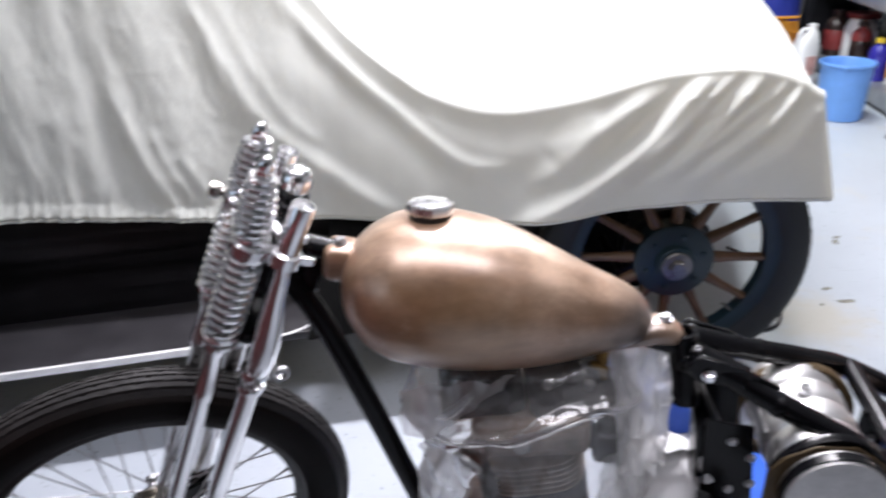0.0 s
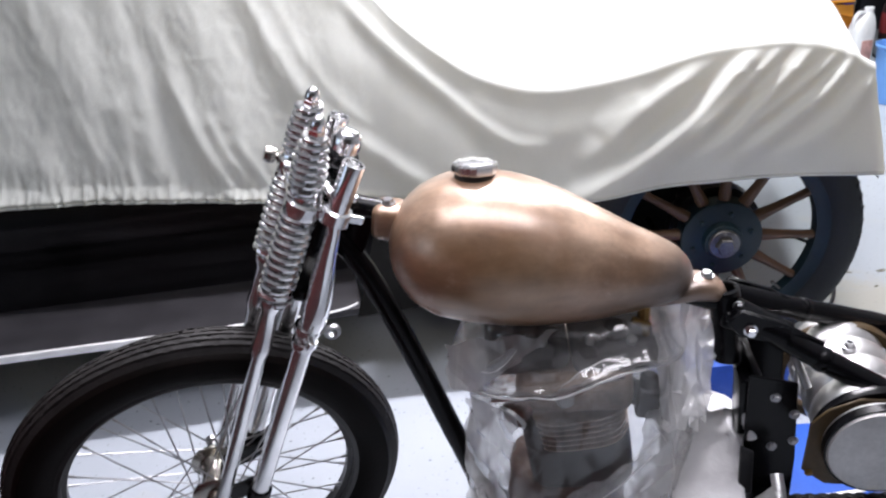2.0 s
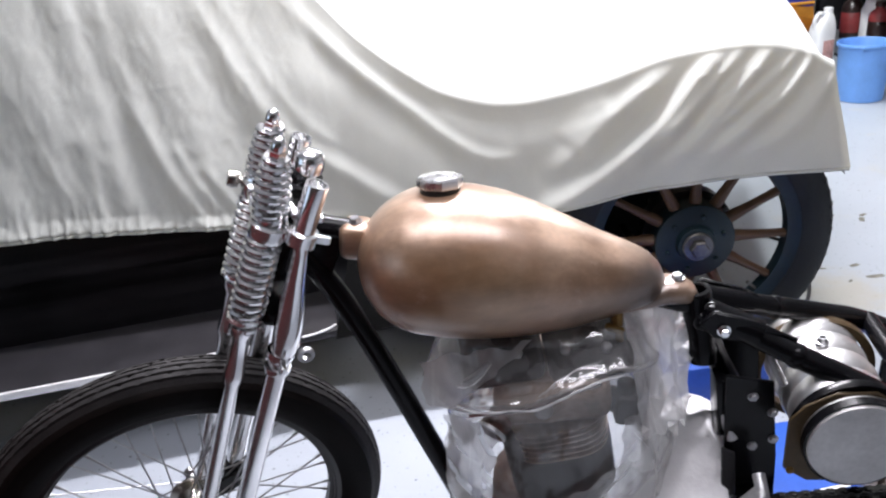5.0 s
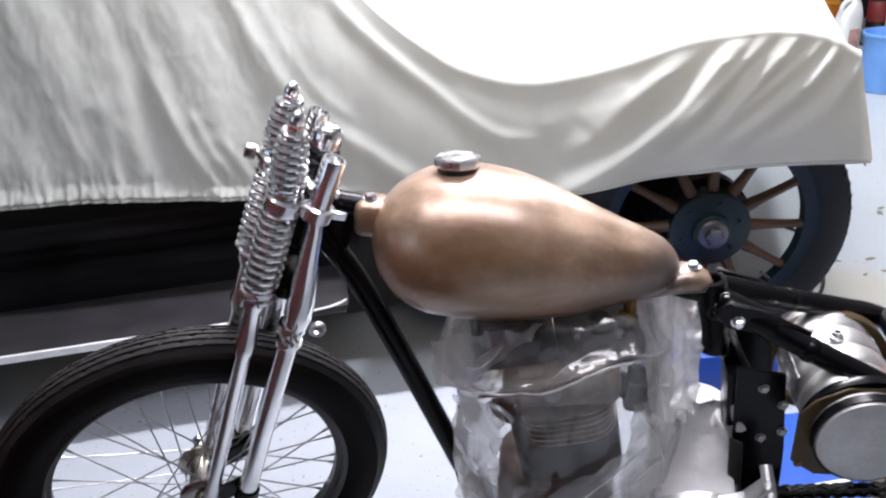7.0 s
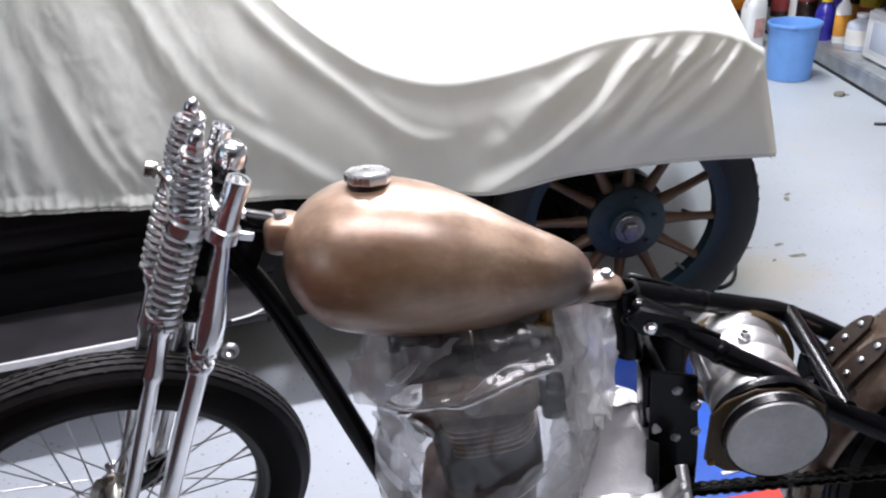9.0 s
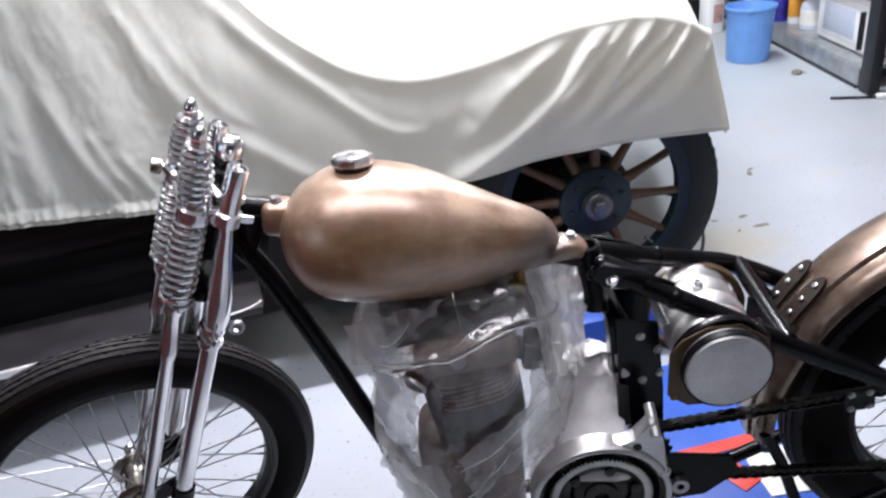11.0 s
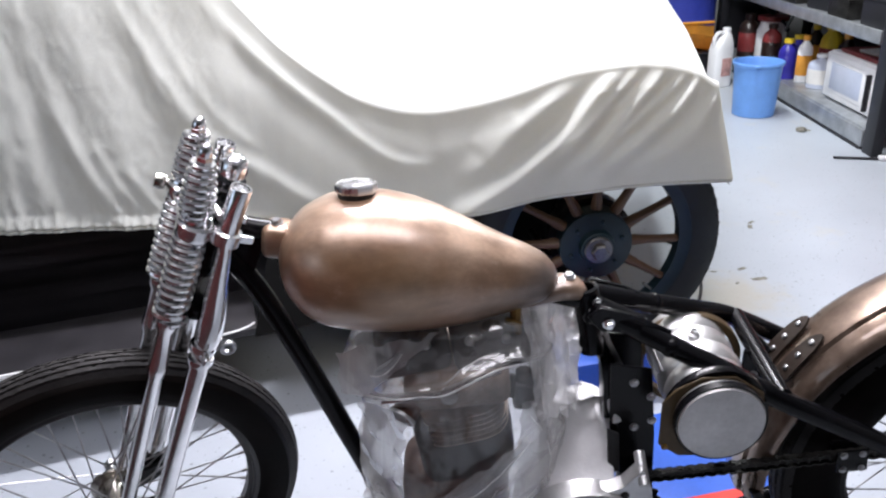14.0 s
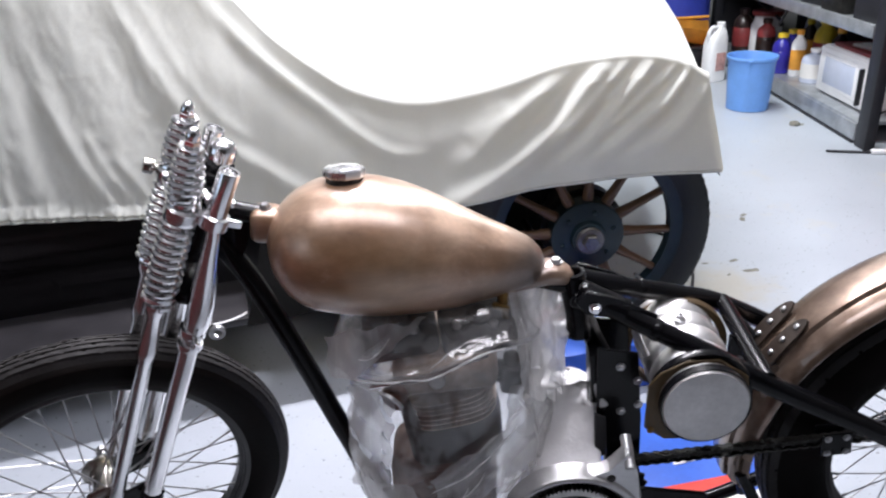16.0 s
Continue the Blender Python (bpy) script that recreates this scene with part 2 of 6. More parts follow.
def floor_paint():
    """Pale grey-blue epoxy with flakes, scuffs and a few yellowed patches."""
    ma = mat("epoxy_floor", (0.42, 0.455, 0.50), 0.42, 0.0, 0.06, 1.7, 240, 0.03, 0.12)
    nt = ma.node_tree
    b = nt.nodes["Principled BSDF"]
    base = b.inputs["Base Color"].links[0].from_socket
    flake = ramp(nt, noise_of(nt, 75, 2, 0.5), [(0.67, (0, 0, 0)), (0.71, (1, 1, 1))])
    yellow = ramp(nt, noise_of(nt, 2.6, 4, 0.7), [(0.60, (0, 0, 0)), (0.76, (0.5,) * 3)])
    for mask, colour in ((flake, (0.20, 0.215, 0.23)), (yellow, (0.50, 0.46, 0.36))):
        m = nt.nodes.new("ShaderNodeMix")
        m.data_type = "RGBA"
        nt.links.new(mask, m.inputs[0])
        nt.links.new(base, m.inputs[6])
        m.inputs[7].default_value = (*colour, 1)
        base = m.outputs[2]
    # A dried tan spill beside the car's tyre, broken at its edge.
    tc = nt.nodes.new("ShaderNodeTexCoord")
    far = nt.nodes.new("ShaderNodeVectorMath")
    far.operation = "DISTANCE"
    far.inputs[1].default_value = (1.60, 1.42, 0.0)
    nt.links.new(tc.outputs["Object"], far.inputs[0])
    rag = nt.nodes.new("ShaderNodeMath")
    rag.operation = "MULTIPLY_ADD"
    rag.inputs[1].default_value = 0.34
    nt.links.new(noise_of(nt, 13, 5, 0.7), rag.inputs[0])
    nt.links.new(far.outputs["Value"], rag.inputs[2])
    spill = nt.nodes.new("ShaderNodeMapRange")
    spill.inputs[1].default_value, spill.inputs[2].default_value = 0.40, 0.24
    spill.inputs[3].default_value, spill.inputs[4].default_value = 0, 0.65
    nt.links.new(rag.outputs[0], spill.inputs[0])
    m = nt.nodes.new("ShaderNodeMix")
    m.data_type = "RGBA"
    nt.links.new(spill.outputs[0], m.inputs[0])
    nt.links.new(base, m.inputs[6])
    m.inputs[7].default_value = (0.44, 0.40, 0.31, 1)
    nt.links.new(m.outputs[2], b.inputs["Base Color"])
    return ma


FLOOR = floor_paint()


def dust_sheet():
    """Cream cotton that lets some light through, with faint stains and a weave."""
    ma = mat("cotton_dust_sheet", (0.658, 0.674, 0.624), 0.9, 0.0, 0.07, 3, 260, 0.18, spec=0.1)
    nt = ma.node_tree
    b = nt.nodes["Principled BSDF"]
    back = nt.nodes.new("ShaderNodeBsdfTranslucent")
    back.inputs[0].default_value = (0.78, 0.69, 0.48, 1)
    mx = nt.nodes.new("ShaderNodeMixShader")
    mx.inputs[0].default_value = 0.26
    nt.links.new(b.outputs[0], mx.inputs[1])
    nt.links.new(back.outputs[0], mx.inputs[2])
    nt.links.new(mx.outputs[0], nt.nodes["Material Output"].inputs[0])
    return ma


CLOTH = dust_sheet()


def film_material(name, base):
    """Clear polythene, milky where it is crumpled, crests whitened as by highlights, with a gloss; base: how milky."""
    ma = bpy.data.materials.new(name)
    ma.use_nodes = True
    nt = ma.node_tree
    nt.nodes.remove(nt.nodes["Principled BSDF"])
    clear = nt.nodes.new("ShaderNodeBsdfTransparent")
    clear.inputs[0].default_value = (0.985, 0.985, 0.985, 1)
    milk = nt.nodes.new("ShaderNodeBsdfDiffuse")
    milk.inputs[0].default_value = (0.97, 0.97, 0.98, 1)
    through_light = nt.nodes.new("ShaderNodeBsdfTranslucent")
    through_light.inputs[0].default_value = (0.97, 0.97, 0.97, 1)
    body = nt.nodes.new("ShaderNodeMixShader")
    body.inputs[0].default_value = 0.72
    nt.links.new(milk.outputs[0], body.inputs[1])
    nt.links.new(through_light.outputs[0], body.inputs[2])
    n2 = noise_of(nt, 26, 2, 0.45, (1.0, 1.0, 0.35))
    streak = ramp(nt, noise_of(nt, 16, 3, 0.5, (1.6, 1.6, 0.28)), [(0.47, (0, 0, 0)), (0.515, (1, 1, 1)), (0.57, (0, 0, 0))])
    broad = ramp(nt, noise_of(nt, 4.5, 2, 0.4), [(0.38, (0.0, 0.0, 0.0)), (0.66, (1, 1, 1))])
    geo = nt.nodes.new("ShaderNodeNewGeometry")
    # Whitens raised creases, in place of the highlights along them.
    crest = ramp(nt, geo.outputs["Pointiness"], [(0.50, (0, 0, 0)), (0.56, (1, 1, 1))])
    # Facets of a crumpled sheet, for the gloss to break on.
    warp = nt.nodes.new("ShaderNodeVectorMath")
    warp.operation = "MULTIPLY_ADD"
    wn = nt.nodes.new("ShaderNodeTexNoise")
    wn.inputs["Scale"].default_value = 9
    tc = nt.nodes.new("ShaderNodeTexCoord")
    nt.links.new(tc.outputs["Object"], wn.inputs["Vector"])
    nt.links.new(wn.outputs["Color"], warp.inputs[0])
    warp.inputs[1].default_value = (0.06, 0.06, 0.06)
    nt.links.new(tc.outputs["Object"], warp.inputs[2])
    turn = nt.nodes.new("ShaderNodeMapping")
    turn.inputs["Rotation"].default_value = (0, 0.6, 0)
    turn.inputs["Scale"].default_value = (1.0, 1.0, 0.45)
    nt.links.new(warp.outputs[0], turn.inputs[0])
    facet = nt.nodes.new("ShaderNodeTexVoronoi")
    facet.inputs["Scale"].default_value = 34
    nt.links.new(turn.outputs[0], facet.inputs["Vector"])
    fac = nt.nodes.new("ShaderNodeValue")
    fac.outputs[0].default_value = base
    for source, weight in ((streak, 0.07), (broad, 0.14), (crest, 0.22)):
        add = nt.nodes.new("ShaderNodeMath")
        add.operation = "MULTIPLY_ADD"
        add.inputs[1].default_value = weight
        nt.links.new(source, add.inputs[0])
        nt.links.new(fac.outputs[0], add.inputs[2])
        fac = add
    haze = nt.nodes.new("ShaderNodeMixShader")
    nt.links.new(fac.outputs[0], haze.inputs[0])
    nt.links.new(clear.outputs[0], haze.inputs[1])
    nt.links.new(body.outputs[0], haze.inputs[2])
    bp = nt.nodes.new("ShaderNodeBump")
    bp.inputs["Strength"].default_value, bp.inputs["Distance"].default_value = 0.75, 0.006
    relief = nt.nodes.new("ShaderNodeMath")
    relief.operation = "MULTIPLY_ADD"
    relief.inputs[1].default_value = 0.9
    nt.links.new(facet.outputs["Distance"], relief.inputs[0])
    nt.links.new(n2, relief.inputs[2])
    nt.links.new(relief.outputs[0], bp.inputs["Height"])
    gloss = nt.nodes.new("ShaderNodeBsdfGlossy")
    gloss.inputs["Roughness"].default_value = 0.08
    nt.links.new(bp.outputs[0], gloss.inputs["Normal"])
    fr = nt.nodes.new("ShaderNodeFresnel")
    fr.inputs[0].default_value = 1.25
    shine = nt.nodes.new("ShaderNodeMath")
    shine.operation = "MULTIPLY_ADD"
    shine.inputs[1].default_value, shine.inputs[2].default_value = 0.7, 0.10
    nt.links.new(fr.outputs[0], shine.inputs[0])
    mx = nt.nodes.new("ShaderNodeMixShader")
    nt.links.new(shine.outputs[0], mx.inputs[0])
    nt.links.new(haze.outputs[0], mx.inputs[1])
    nt.links.new(gloss.outputs[0], mx.inputs[2])
    sheen = nt.nodes.new("ShaderNodeBsdfGlossy")
    sheen.inputs["Roughness"].default_value = 0.38
    nt.links.new(bp.outputs[0], sheen.inputs["Normal"])
    my = nt.nodes.new("ShaderNodeMixShader")
    scuff = nt.nodes.new("ShaderNodeMath")
    scuff.operation = "MULTIPLY"
    scuff.inputs[1].default_value = 0.16
    nt.links.new(fac.outputs[0], scuff.inputs[0])
    nt.links.new(scuff.outputs[0], my.inputs[0])
    nt.links.new(mx.outputs[0], my.inputs[1])
    nt.links.new(sheen.outputs[0], my.inputs[2])
    nt.links.new(my.outputs[0], nt.nodes["Material Output"].inputs[0])
    return ma


FILM = film_material("polythene_film", 0.06)
THICK_FILM = film_material("gathered_polythene_film", 0.50)
GLINT_FILM = film_material("pale_glint_film", 0.55)
MID_FILM = film_material("doubled_polythene_film", 0.34)


# ---- mesh helpers ----
def mesh_of(name, bm, material, smooth=True, sharp=35):
    bmesh.ops.recalc_face_normals(bm, faces=bm.faces)
    me = bpy.data.meshes.new(name)
    bm.to_mesh(me)
    bm.free()
    me.materials.append(material)
    if smooth:
        me.shade_smooth()
        me.set_sharp_from_angle(angle=radians(sharp))
    return me


def part(name, bm, material, parent=None, label="", m=None, smooth=True, sharp=35):
    """One mesh object from a bmesh, at its pose m under its parent."""
    ob = new(name, bm if isinstance(bm, bpy.types.Mesh) else mesh_of(name, bm, material, smooth, sharp))
    if parent:
        ob.parent = parent
    if m is not None:
        ob.matrix_local = m
    return tagged(ob, label)


def thing(name, label, category, m=None, group="", kind=""):
    ob = new(name)
    ob.empty_display_size = 0.1
    if m is not None:
        ob.matrix_world = m
    return tagged(ob, label, category, group, kind)


def add_lathe(bm, profile, n=48, m=Matrix(), closed=False, caps=True):
    """Turns (radius, height) points round local z."""
    rings = []
    for r, h in profile:
        rings.append([bm.verts.new(m @ Vector((r * math.cos(2 * math.pi * k / n), r * math.sin(2 * math.pi * k / n), h))) for k in range(n)])
    pairs = list(zip(rings, rings[1:])) + ([(rings[-1], rings[0])] if closed else [])
    for a, b in pairs:
        for k in range(n):
            bm.faces.new((a[k], a[(k + 1) % n], b[(k + 1) % n], b[k]))
    if caps and not closed:
        bm.faces.new(rings[0][::-1])
        bm.faces.new(rings[-1])
    return bm


def lathe(profile, n=48, m=Matrix(), closed=False, caps=True):
    return add_lathe(bmesh.new(), profile, n, m, closed, caps)


def add_tube(bm, pts, r, k=14, taper=None, caps=True):
    """A round tube along points; taper gives a radius for each point."""
    pts = [Vector(p) for p in pts]
    rings, u = [], None
    for i, p in enumerate(pts):
        d = (pts[min(i + 1, len(pts) - 1)] - pts[max(i - 1, 0)]).normalized()
        u = d.orthogonal().normalized() if u is None else (u - d * u.dot(d)).normalized()
        v = d.cross(u)
        rr = taper[i] if taper else r
        rings.append([bm.verts.new(p + rr * (math.cos(2 * math.pi * j / k) * u + math.sin(2 * math.pi * j / k) * v)) for j in range(k)])
    for a, b in zip(rings, rings[1:]):
        for j in range(k):
            bm.faces.new((a[j], a[(j + 1) % k], b[(j + 1) % k], b[j]))
    if caps:
        bm.faces.new(rings[0][::-1])
        bm.faces.new(rings[-1])
    return bm


def tube(pts, r, k=14, taper=None):
    return add_tube(bmesh.new(), pts, r, k, taper)


def smooth_line(pts, n=8):
    """Catmull-Rom through the points."""
    p = [Vector(q) for q in pts]
    p = [2 * p[0] - p[1]] + p + [2 * p[-1] - p[-2]]
    out = []
    for i in range(1, len(p) - 2):
        for j in range(n):
            t = j / n
            a, b, c, d = p[i - 1], p[i], p[i + 1], p[i + 2]
            out.append(0.5 * ((2 * b) + (c - a) * t + (2 * a - 5 * b + 4 * c - d) * t * t + (3 * b - a - 3 * c + d) * t ** 3))
    return out + [p[-2]]


def add_box(bm, sx, sy, sz, m=Matrix(), bevel=0.0, seg=2):
    r = bmesh.ops.create_cube(bm, size=1, matrix=m @ Matrix.Diagonal((sx, sy, sz, 1)))
    if bevel:
        es = {e for v in r["verts"] for e in v.link_edges}
        bmesh.ops.bevel(bm, geom=list(es), offset=bevel, segments=seg, affect="EDGES", profile=0.5)
    return bm


def box(sx, sy, sz, m=Matrix(), bevel=0.004, seg=2):
    return add_box(bmesh.new(), sx, sy, sz, m, bevel, seg)


def plate(outline, y0, y1, bevel=0.0015):
    """An (x, z) outline made solid between two y."""
    bm = bmesh.new()
    a = [bm.verts.new((x, y0, z)) for x, z in outline]
    b = [bm.verts.new((x, y1, z)) for x, z in outline]
    bm.faces.new(a)
    bm.faces.new(b[::-1])
    for i in range(len(a)):
        j = (i + 1) % len(a)
        bm.faces.new((a[j], a[i], b[i], b[j]))
    if bevel:
        bmesh.ops.bevel(bm, geom=list(bm.edges), offset=bevel, segments=1, affect="EDGES")
    return bm


def grid_mesh(P):
    """A sheet from an array of rows of points."""
    bm = bmesh.new()
    vs = [[bm.verts.new(q) for q in row] for row in P]
    for a, b in zip(vs, vs[1:]):
        for i in range(len(a) - 1):
            bm.faces.new((a[i], a[i + 1], b[i + 1], b[i]))
    return bm


ALONG_Y = Matrix.Rotation(radians(-90), 4, "X")  # turns local z onto y
ALONG_X = Matrix.Rotation(radians(90), 4, "Y")


def bolt(parent, at, axis="y", r=0.007, h=0.007, material=None, label=""):
    """A hexagon head with a washer; axis: the way it points (n: -y)."""
    turn = {"y": ALONG_Y, "n": Matrix.Rotation(radians(90), 4, "X"), "z": Matrix(), "x": ALONG_X}[axis]
    bm = lathe([(r * 1.45, 0), (r * 1.45, 0.0015)], 16)
    add_lathe(bm, [(r * 1.1, 0.0015), (r * 1.1, h * 0.8), (r * 0.9, h), (r * 0.5, h)], 6)
    return part("bolt", bm, material or STEEL, parent, label, Matrix.Translation(at) @ turn, sharp=25)


# ---- the setting ----
def setting():
    bm = bmesh.new()
    bmesh.ops.create_grid(bm, x_segments=2, y_segments=2, size=0.5, matrix=pose(0, 1.4, 0) @ Matrix.Diagonal((7.6, 9.2, 1, 1)))
    tagged(part("floor", bm, FLOOR, smooth=False), "pale grey-blue epoxy garage floor with scuffs", "floor", kind="structure")
    for name, sx, sy, x, y in (("wall_north", 7.8, 0.1, 0, 6.05), ("wall_south", 7.8, 0.1, 0, -3.25), ("wall_east", 0.1, 9.4, 3.85, 1.4), ("wall_west", 0.1, 9.4, -3.85, 1.4)):
        # South and west walls are unseen, darkened for the reflections in the chrome.
        dark = name in ("wall_south", "wall_west")
        tagged(part(name, box(sx, sy, 2.8, pose(x, y, 1.4), 0), DARK_WALL if dark else WALL, smooth=False), "unseen garage wall kept dark for the chrome to reflect" if dark else "plain grey painted garage wall", "wall", kind="structure")
    tagged(part("ceiling", box(7.8, 9.4, 0.1, pose(0, 1.4, 2.85), 0), CEILING, smooth=False), "grey ceiling boards over the garage", "ceiling", kind="structure")


setting()

# ---- the motorcycle ----
BIKE = pose(0, 0, 0.93, 3, 0, 0) @ pose(0, 0, -0.93)
RAKE, TURNED = radians(25), radians(24)
STEM = Vector((0.302, 0, 1.006))
_s = Vector((math.sin(RAKE), 0, math.cos(RAKE)))
_b = Vector((math.cos(RAKE) * math.cos(TURNED), math.sin(TURNED), -math.sin(RAKE) * math.cos(TURNED)))
_a = _s.cross(_b)
FORK = Matrix(((_b.x, _a.x, _s.x, STEM.x), (_b.y, _a.y, _s.y, STEM.y), (_b.z, _a.z, _s.z, STEM.z), (0, 0, 0, 1)))

bike = thing("motorcycle", "bare custom motorcycle under construction with chrome springer fork", "motorcycle", BIKE)


def spring_mesh(r, wire, length, turns, r_top=None):
    pts, radii = [], []
    n = int(turns * 14)
    for i in range(n + 1):
        t = i / n
        a = 2 * math.pi * turns * t
        rr = r if r_top is None else r + (r_top - r) * max(0, (t - 0.55) / 0.45)
        pts.append((rr * math.cos(a), rr * math.sin(a), length * t))
    return mesh_of("spring", tube(pts, wire, 7), CHROME)


def tilt_to(p, q):
    """A pose at p with its z along the way to q."""
    p, q = Vector(p), Vector(q)
    return Matrix.Translation(p) @ (q - p).to_track_quat("Z", "Y").to_matrix().to_4x4()


def springer_fork():
    # Top yoke plate that the springs pass through, with its clamp ears.
    bm = bmesh.new()
    add_box(bm, 0.075, 0.15, 0.009, pose(-0.030, 0, -0.082), 0.004)
    for y in (-0.07, 0.07):
        add_lathe(bm, [(0.0165, -0.093), (0.0215, -0.091), (0.0215, -0.072), (0.0165, -0.070)], 20, pose(-0.002, y, 0), closed=True)
        add_box(bm, 0.026, 0.010, 0.012, pose(0.026, y, -0.082), 0.003)
    for y in (-0.055, 0.055):
        add_lathe(bm, [(0.008, -0.096), (0.026, -0.096), (0.028, -0.090), (0.028, -0.076), (0.024, -0.072), (0.008, -0.072)], 24, pose(-0.045, y, 0), closed=True)
    fork = part("springer_fork", bm, CHROME, bike, "chrome springer fork with exposed coil springs", FORK)
    up, low = spring_mesh(0.0215, 0.0043, 0.092, 8.5, 0.0165), spring_mesh(0.0225, 0.0046, 0.150, 11)
    for y in (-0.055, 0.055):
        far = 1 if y > 0 else 0
        top, mid, bot, end = (-0.060 + 0.008 * far, y, 0.025 - 0.010 * far), (-0.047, y, -0.075), (-0.044, y, -0.250), (-0.014, y * 1.02, -0.745)
        part("upper_spring", up, None, fork, "", tilt_to(mid, top))
        part("lower_spring", low, None, fork, "", tilt_to(bot, mid))
        bm = lathe([(0.0165, 0), (0.0185, 0.002), (0.0185, 0.005), (0.0165, 0.007)], 28)
        add_lathe(bm, [(0.0120, 0.007), (0.0120, 0.016), (0.0100, 0.018)], 6)
        add_lathe(bm, [(0.0105, 0.018), (0.0105, 0.023), (0.0090, 0.029), (0.0055, 0.034), (0.001, 0.036)], 18)
        part("spring_cap", bm, CHROME, fork, "", tilt_to((-0.059 + 0.008 * far, y, 0.016 - 0.010 * far), (-0.064 + 0.008 * far, y, 0.09)))
        part("spring_rod", tube([bot, mid, top], 0.0085), CHROME, fork)
        # Front leg: a forged head under the spring, then a plain tube.
        pts = [Vector(bot) + (Vector(end) - Vector(bot)) * t for t in (0, 0.02, 0.05, 0.15, 0.19, 0.21, 0.24, 0.6, 1)]
        part("front_leg", tube(pts, 0, 18, [0.020, 0.020, 0.014, 0.0145, 0.0165, 0.0165, 0.0125, 0.0125, 0.0125]), CHROME, fork)
        part("leg_end", lathe([(0.012, -0.017), (0.017, -0.014), (0.0175, 0.0), (0.0165, 0.016), (0.014, 0.020)], 18), BLACK, fork, "black leg end", tilt_to((-0.016, y * 1.02, -0.735), bot))
        # Rear leg: open riser tube, waisted forging, clamp and long tube.
        s = 1 if y > 0 else -1
        ya = 0.07 * s
        bm = lathe([(0.0115, -0.070), (0.0115, 0.0), (0.0125, 0.002), (0.0150, 0.002), (0.0160, 0.0), (0.0160, -0.072)], 26, closed=True)
        part("riser_tube", bm, CHROME, fork, "open chrome riser tube", pose(-0.002, ya, 0))
        yb = 0.066 * s
        leg = [(-0.002, ya, -0.085), (0.003, ya, -0.110), (0.007, ya, -0.150), (0.012, ya, -0.190), (0.017, ya, -0.230), (0.021, ya, -0.270), (0.021, yb, -0.300), (0.022, yb, -0.340), (0.034, yb, -0.560), (0.041, yb, -0.685)]
        part("rear_leg", tube(leg, 0, 20, [0.0105, 0.0105, 0.0135, 0.0180, 0.0210, 0.0205, 0.0160, 0.0165, 0.0165, 0.0165]), CHROME, fork)
        part("leg_end", lathe([(0.012, -0.022), (0.020, -0.018), (0.021, 0.0), (0.020, 0.022), (0.0165, 0.026)], 18), BLACK, fork, "black leg end", tilt_to((0.042, yb, -0.690), (0.034, yb, -0.56)))
        rk = [(0.062, -0.690), (0.058, -0.672), (0.042, -0.668), (-0.028, -0.728), (-0.036, -0.745), (-0.026, -0.762), (-0.008, -0.760), (0.046, -0.712)]
        part("rocker", plate(rk, yb - 0.024 * s, yb - 0.033 * s), BLACK, fork, "black rocker link")
        bm = lathe([(0.016, -0.008), (0.021, -0.007), (0.0225, 0), (0.021, 0.007), (0.016, 0.008)], 22, closed=True)
        add_lathe(bm, [(0.016, -0.034), (0.0205, -0.033), (0.0215, -0.028), (0.0205, -0.023), (0.016, -0.022)], 22, closed=True)
        add_box(bm, 0.030, 0.010, 0.016, pose(0.026, 0, -0.004), 0.003)
        part("leg_clamp", bm, CHROME, fork, "", tilt_to((0.019, yb, -0.292), (0.0165, yb, -0.25)))
        ring = Matrix.Translation((0.058, yb, -0.292)) @ ALONG_Y
        part("clamp_eye", lathe([(0.0072, -0.004), (0.0085, -0.005), (0.0122, -0.005), (0.0135, -0.003), (0.0135, 0.003), (0.0122, 0.005), (0.0085, 0.005), (0.0072, 0.004)], 28, closed=True), STEEL, fork, "", ring)
    # Lower yoke and the stem nut.
    part("lower_yoke", box(0.05, 0.13, 0.022, pose(0.006, 0, -0.235), 0.006), BLACK, fork)
    bm = lathe([(0.0175, -0.030), (0.0175, -0.012)], 6)
    add_lathe(bm, [(0.0205, -0.014), (0.0215, -0.006), (0.0205, 0.004), (0.0165, 0.012), (0.009, 0.017), (0.002, 0.018)], 24)
    part("stem_nut", bm, CHROME, fork)
    part("top_bridge", box(0.045, 0.135, 0.010, pose(0.0, 0, -0.055), 0.004), CHROME, fork)
    bm = tube([(-0.045, 0.060, -0.083), (-0.074, 0.066, -0.083)], 0.006)
    add_lathe(bm, [(0.006, -0.009), (0.0115, -0.008), (0.013, 0.0), (0.0115, 0.008), (0.006, 0.009)], 18, tilt_to((-0.083, 0.068, -0.083), (-0.12, 0.072, -0.083)))
    part("lamp_mount", bm, NICKEL, fork, "round nickel mounting stub")
    for y in (-0.050, 0.050):
        part("damper_plate", box(0.0035, 0.016, 0.13, pose(0.010, y, -0.27, 0, -4, 0), 0.001), STEEL, fork)


springer_fork()


def tyre_profile(R, half, rim):
    """(radius, offset) round a tyre's section from bead to bead."""
    pts = [(rim, -half * 0.62), (rim + 0.012, -half * 0.86), (rim + (R - rim) * 0.42, -half), (rim + (R - rim) * 0.70, -half * 0.93), (R - 0.0155, -half * 0.74)]
    crown = []
    for q in (-0.6, -0.3, 0, 0.3, 0.6):
        crown.append((R - 0.0055 - 0.0135 * (abs(q) / 0.74) ** 2, half * q))
    return pts + crown + [(r, -h) for r, h in reversed(pts)]


